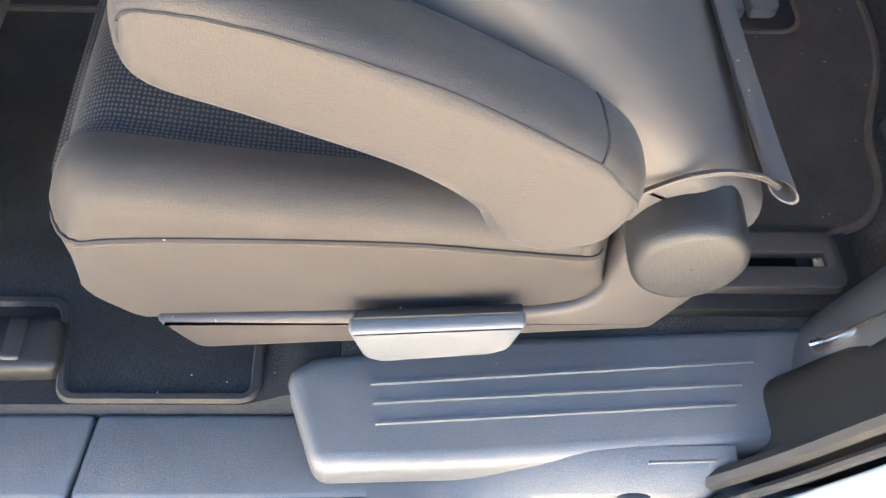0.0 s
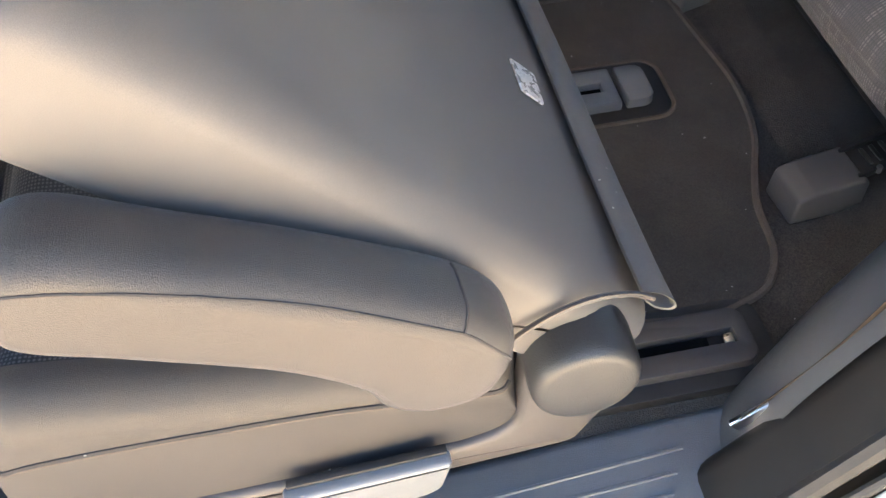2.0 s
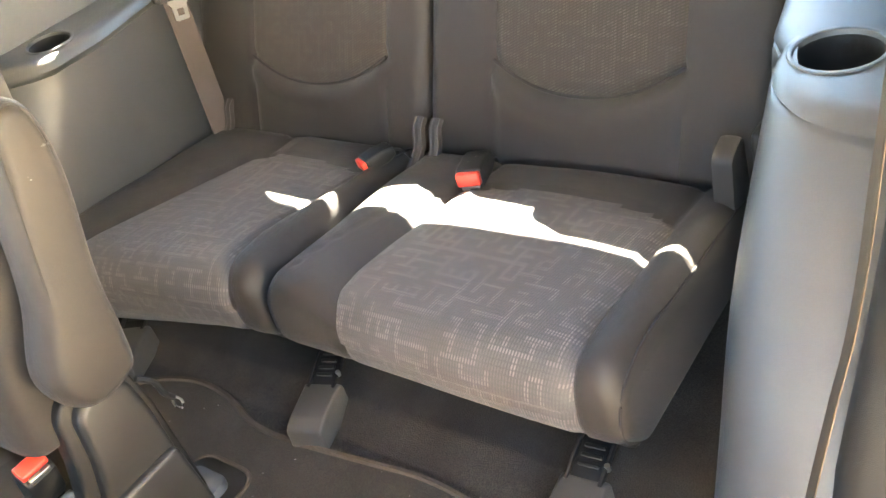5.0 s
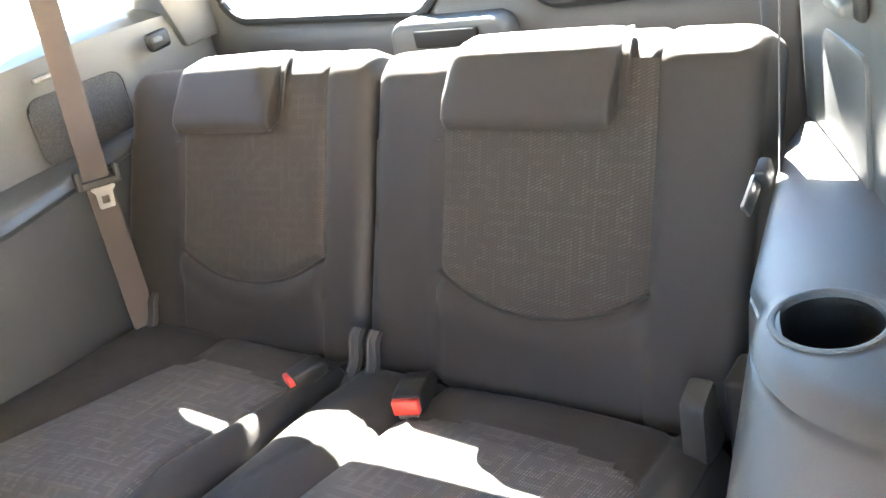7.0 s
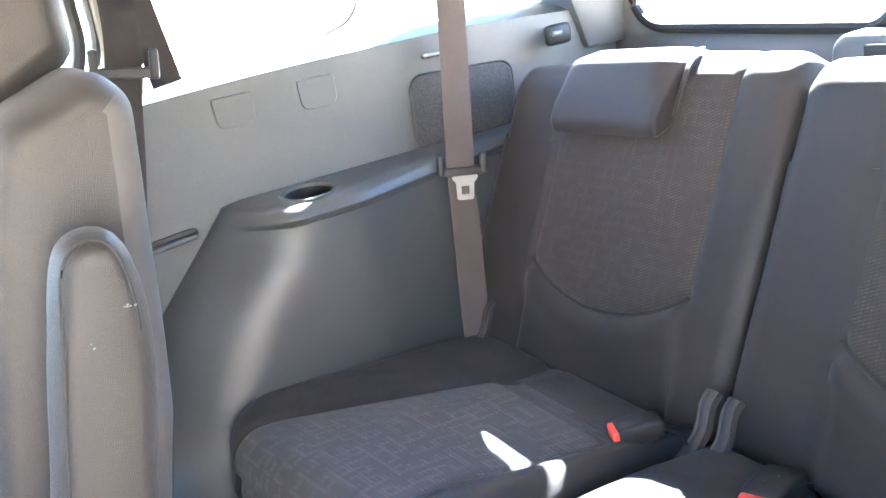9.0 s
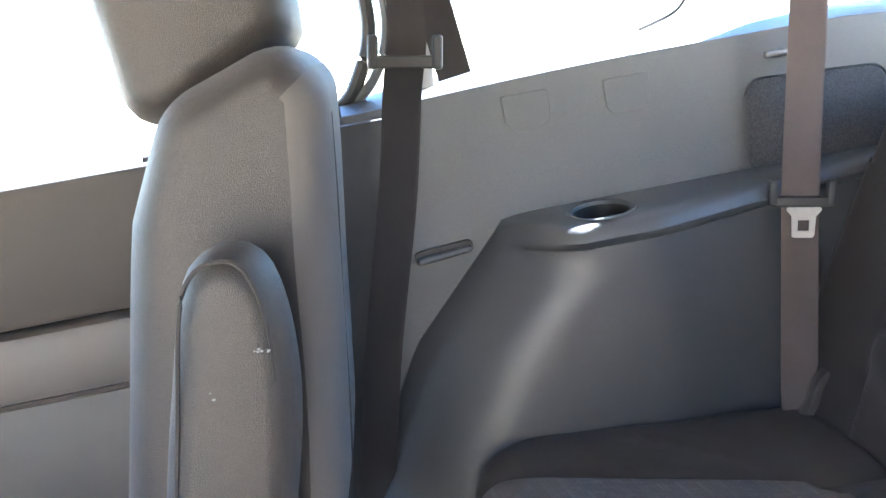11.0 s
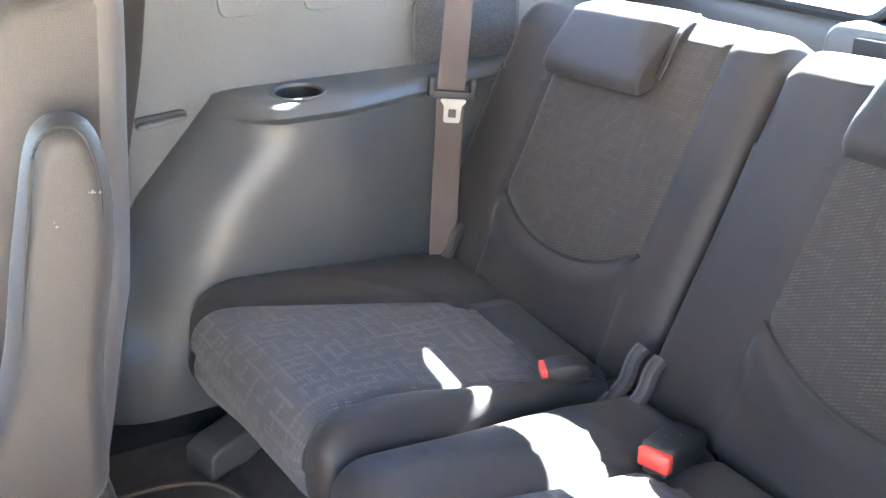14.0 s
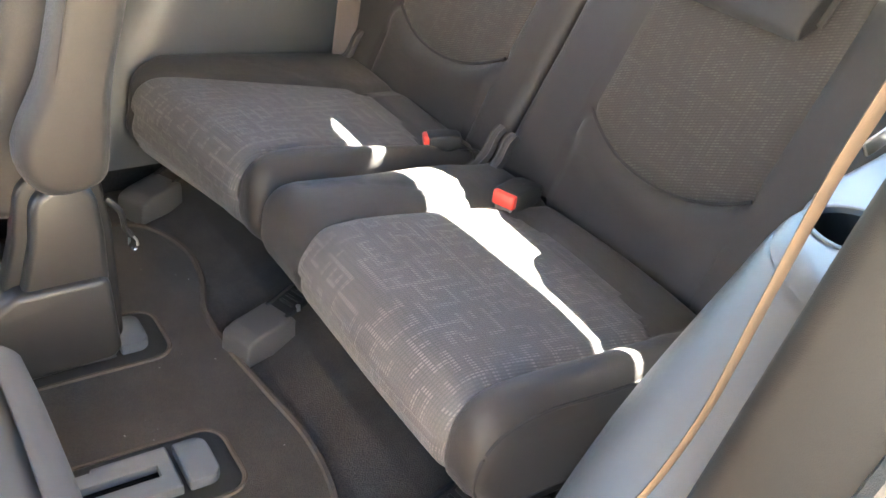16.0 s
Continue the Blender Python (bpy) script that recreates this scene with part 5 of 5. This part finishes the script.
part("frame", tube([(p[0] * 1.02, -0.004, p[1] * 1.02) for p in fillet([(-0.095, -0.055, 0.02), (0.10, -0.075, 0.02), (0.11, 0.055, 0.025), (-0.09, 0.066, 0.025)])], 0.0016, 6, True), TRIM_DARK, sk)
bo = thing("belt_guide", "small metal belt guide below the window", "belt guide", at=(0.675, 1.462, 0.755))
part("bar", box((0.075, 0.012, 0.008), (0, 0, 0), 0.003), STEEL, bo)
hk = thing("coat_hook", "pale plastic hook recess at the rear pillar", "hook", at=(0.90, 1.44, 0.74))
part("recess", box((0.052, 0.02, 0.036), (0, 0.005, 0), 0.009), BLACK, hk)
part("hook", box((0.024, 0.012, 0.010), (-0.012, -0.008, 0.004), 0.004), LEVER, hk)

# near quarter trim: a cover panel and a hook on the slanted face
cv = thing("trim_cover", "flat grey cover panel set in the slanted quarter trim", "cover", at=(0.703, 0.139, 0.66))
cv.rotation_euler = (0, 0, math.atan2(0.482, 0.876))
co = fillet([(-0.052, -0.10, 0.01), (0.105, -0.10, 0.01), (0.098, 0.068, 0.03), (-0.050, 0.072, 0.012)], 5)
part("panel", prism(co, -0.004, 0.007, 0.002, 2), TRIM, cv)
hk2 = thing("coat_hook", "small grey plastic hook on the slanted quarter trim", "hook", at=(0.677, 0.130, 0.785))
hk2.rotation_euler = (0, 0, math.atan2(0.482, 0.876))
part("recess", box((0.075, 0.012, 0.036), (0, 0.004, 0), 0.008), TRIM_DARK, hk2)
part("hook", box((0.058, 0.02, 0.016), (0.004, 0.012, -0.006), 0.005), LEVER, hk2)

# rear edge of the side door opening, with its seal
for dx, r, m_, lab in ((0.0, 0.010, RUBBER, "black rubber seal of the side door"), (0.024, 0.007, TRIM, "grey trim edge beside the door seal")):
    tagged(part("door_seal", tube(spline([(0.137 + dx, 1.525, 1.16), (0.130 + dx, 1.525, 0.95), (0.126 + dx, 1.525, 0.875), (0.102 + dx, 1.525, 0.82), (0.074 + dx * 0.6, 1.525, 0.787), (0.02, 1.525, 0.768 - dx * 0.8), (-0.2, 1.525, 0.76 - dx * 0.8)], 8), r, 8), m_), lab, "seal", kind="structure")
wl = thing("window_film", "thin dark line where a clear film ends on the quarter window", "window film", at=(0, 1.551, 0))
part("edge_line", tube(spline([(0.50, 0, 0.816), (0.546, 0, 0.828), (0.566, 0, 0.841), (0.582, 0, 0.866), (0.590, 0, 0.92), (0.592, 0, 1.0)], 8), 0.0022, 5), SEATPL, wl)

# right door beyond the upright seat
dr = thing("door_1", "grey side door lining with a brown cloth band", "door", kind="structure", at=(-0.6, 1.49, 0))
part("upper_lining", prism(fillet([(-0.7, 0.58, 0.0), (0.62, 0.58, 0.0), (0.62, 0.76, 0.02), (-0.7, 0.77, 0.02)]), -0.02, 0.03, 0.008), CLOTH, dr, "brown cloth upper band")
part("armrest", prism(fillet([(-0.7, 0.48, 0.01), (0.6, 0.48, 0.01), (0.6, 0.578, 0.02), (-0.7, 0.578, 0.02)]), -0.05, 0.03, 0.012), SEATPL, dr, "pale grey armrest band")
part("lower_lining", prism(fillet([(-0.7, 0.02, 0.0), (0.6, 0.02, 0.0), (0.6, 0.478, 0.0), (-0.7, 0.478, 0.0)]), -0.01, 0.03, 0.006), TRIM_DARK, dr)

# black sheet in place of the shadow low on the pillar behind the seat
tagged(part("pillar_shade", prism(fillet([(-0.06, 0.0, 0.0), (0.0, 0.0, 0.0), (0.075, 0.43, 0.02), (0.118, 0.65, 0.02), (0.148, 0.765, 0.0), (-0.06, 0.765, 0.0)]), 1.456, 1.474, 0.004), TRIM_DARK), "black panel standing for the shadow behind the upright seat", "pillar", kind="structure")

# front seat backrest
fs = thing("front_seat", "grey cloth front seat seen from behind", "car seat")
part("backrest", pad(fillet([(-0.98, 0.10, 0.03), (-0.90, 0.30, 0.0), (-0.84, 0.62, 0.05), (-0.92, 0.66, 0.05), (-1.06, 0.30, 0.03), (-1.1, 0.1, 0.03)], 6), 0.10, 0.60, 0.05, 0.02)[0], CLOTH, fs)
part("cushion", pad(fillet([(-1.5, 0.12, 0.03), (-1.5, 0.30, 0.05), (-1.04, 0.26, 0.03), (-1.04, 0.12, 0.03)], 6), 0.10, 0.60, 0.05, 0.02)[0], CLOTH, fs)
part("seat_frame", box((0.4, 0.42, 0.13), (-1.25, 0.35, 0.064), 0.01), BLACK, fs)


# ---- lint and crumbs ----
def lint():
    bm = bmesh.new()
    rnd = random.Random(7)
    deps = bpy.context.evaluated_depsgraph_get()
    for k in range(330):
        x, y = rnd.choice([(rnd.uniform(-0.75, -0.35), rnd.uniform(-0.02, 0.12)), (rnd.uniform(0.22, 0.58), rnd.uniform(0.3, 1.3)), (rnd.uniform(-0.2, 0.25), rnd.uniform(0.15, 1.2)), (rnd.uniform(-0.6, -0.2), rnd.uniform(0.1, 0.55))])
        hit, place, nrm, _, ob, _ = scene.ray_cast(deps, Vector((x, y, 0.86)), Vector((0, 0, -1)))
        if not hit or nrm.z < 0.3 or place.z < 0.0:
            continue
        r = rnd.uniform(0.0005, 0.0013)
        c = bmesh.ops.create_icosphere(bm, subdivisions=1, radius=r)
        bmesh.ops.scale(bm, vec=(rnd.uniform(1, 2.2), 1, 0.5), verts=c["verts"])
        bmesh.ops.rotate(bm, matrix=Matrix.Rotation(rnd.uniform(0, 6.3), 3, "Z"), verts=c["verts"])
        bmesh.ops.translate(bm, vec=place + nrm * r * 0.3, verts=c["verts"])
    return bm


bpy.context.view_layer.update()
tagged(part("lint", lint(), HEADLINER), "tiny pale specks of lint on cloth and carpet", "lint", kind="stuff")
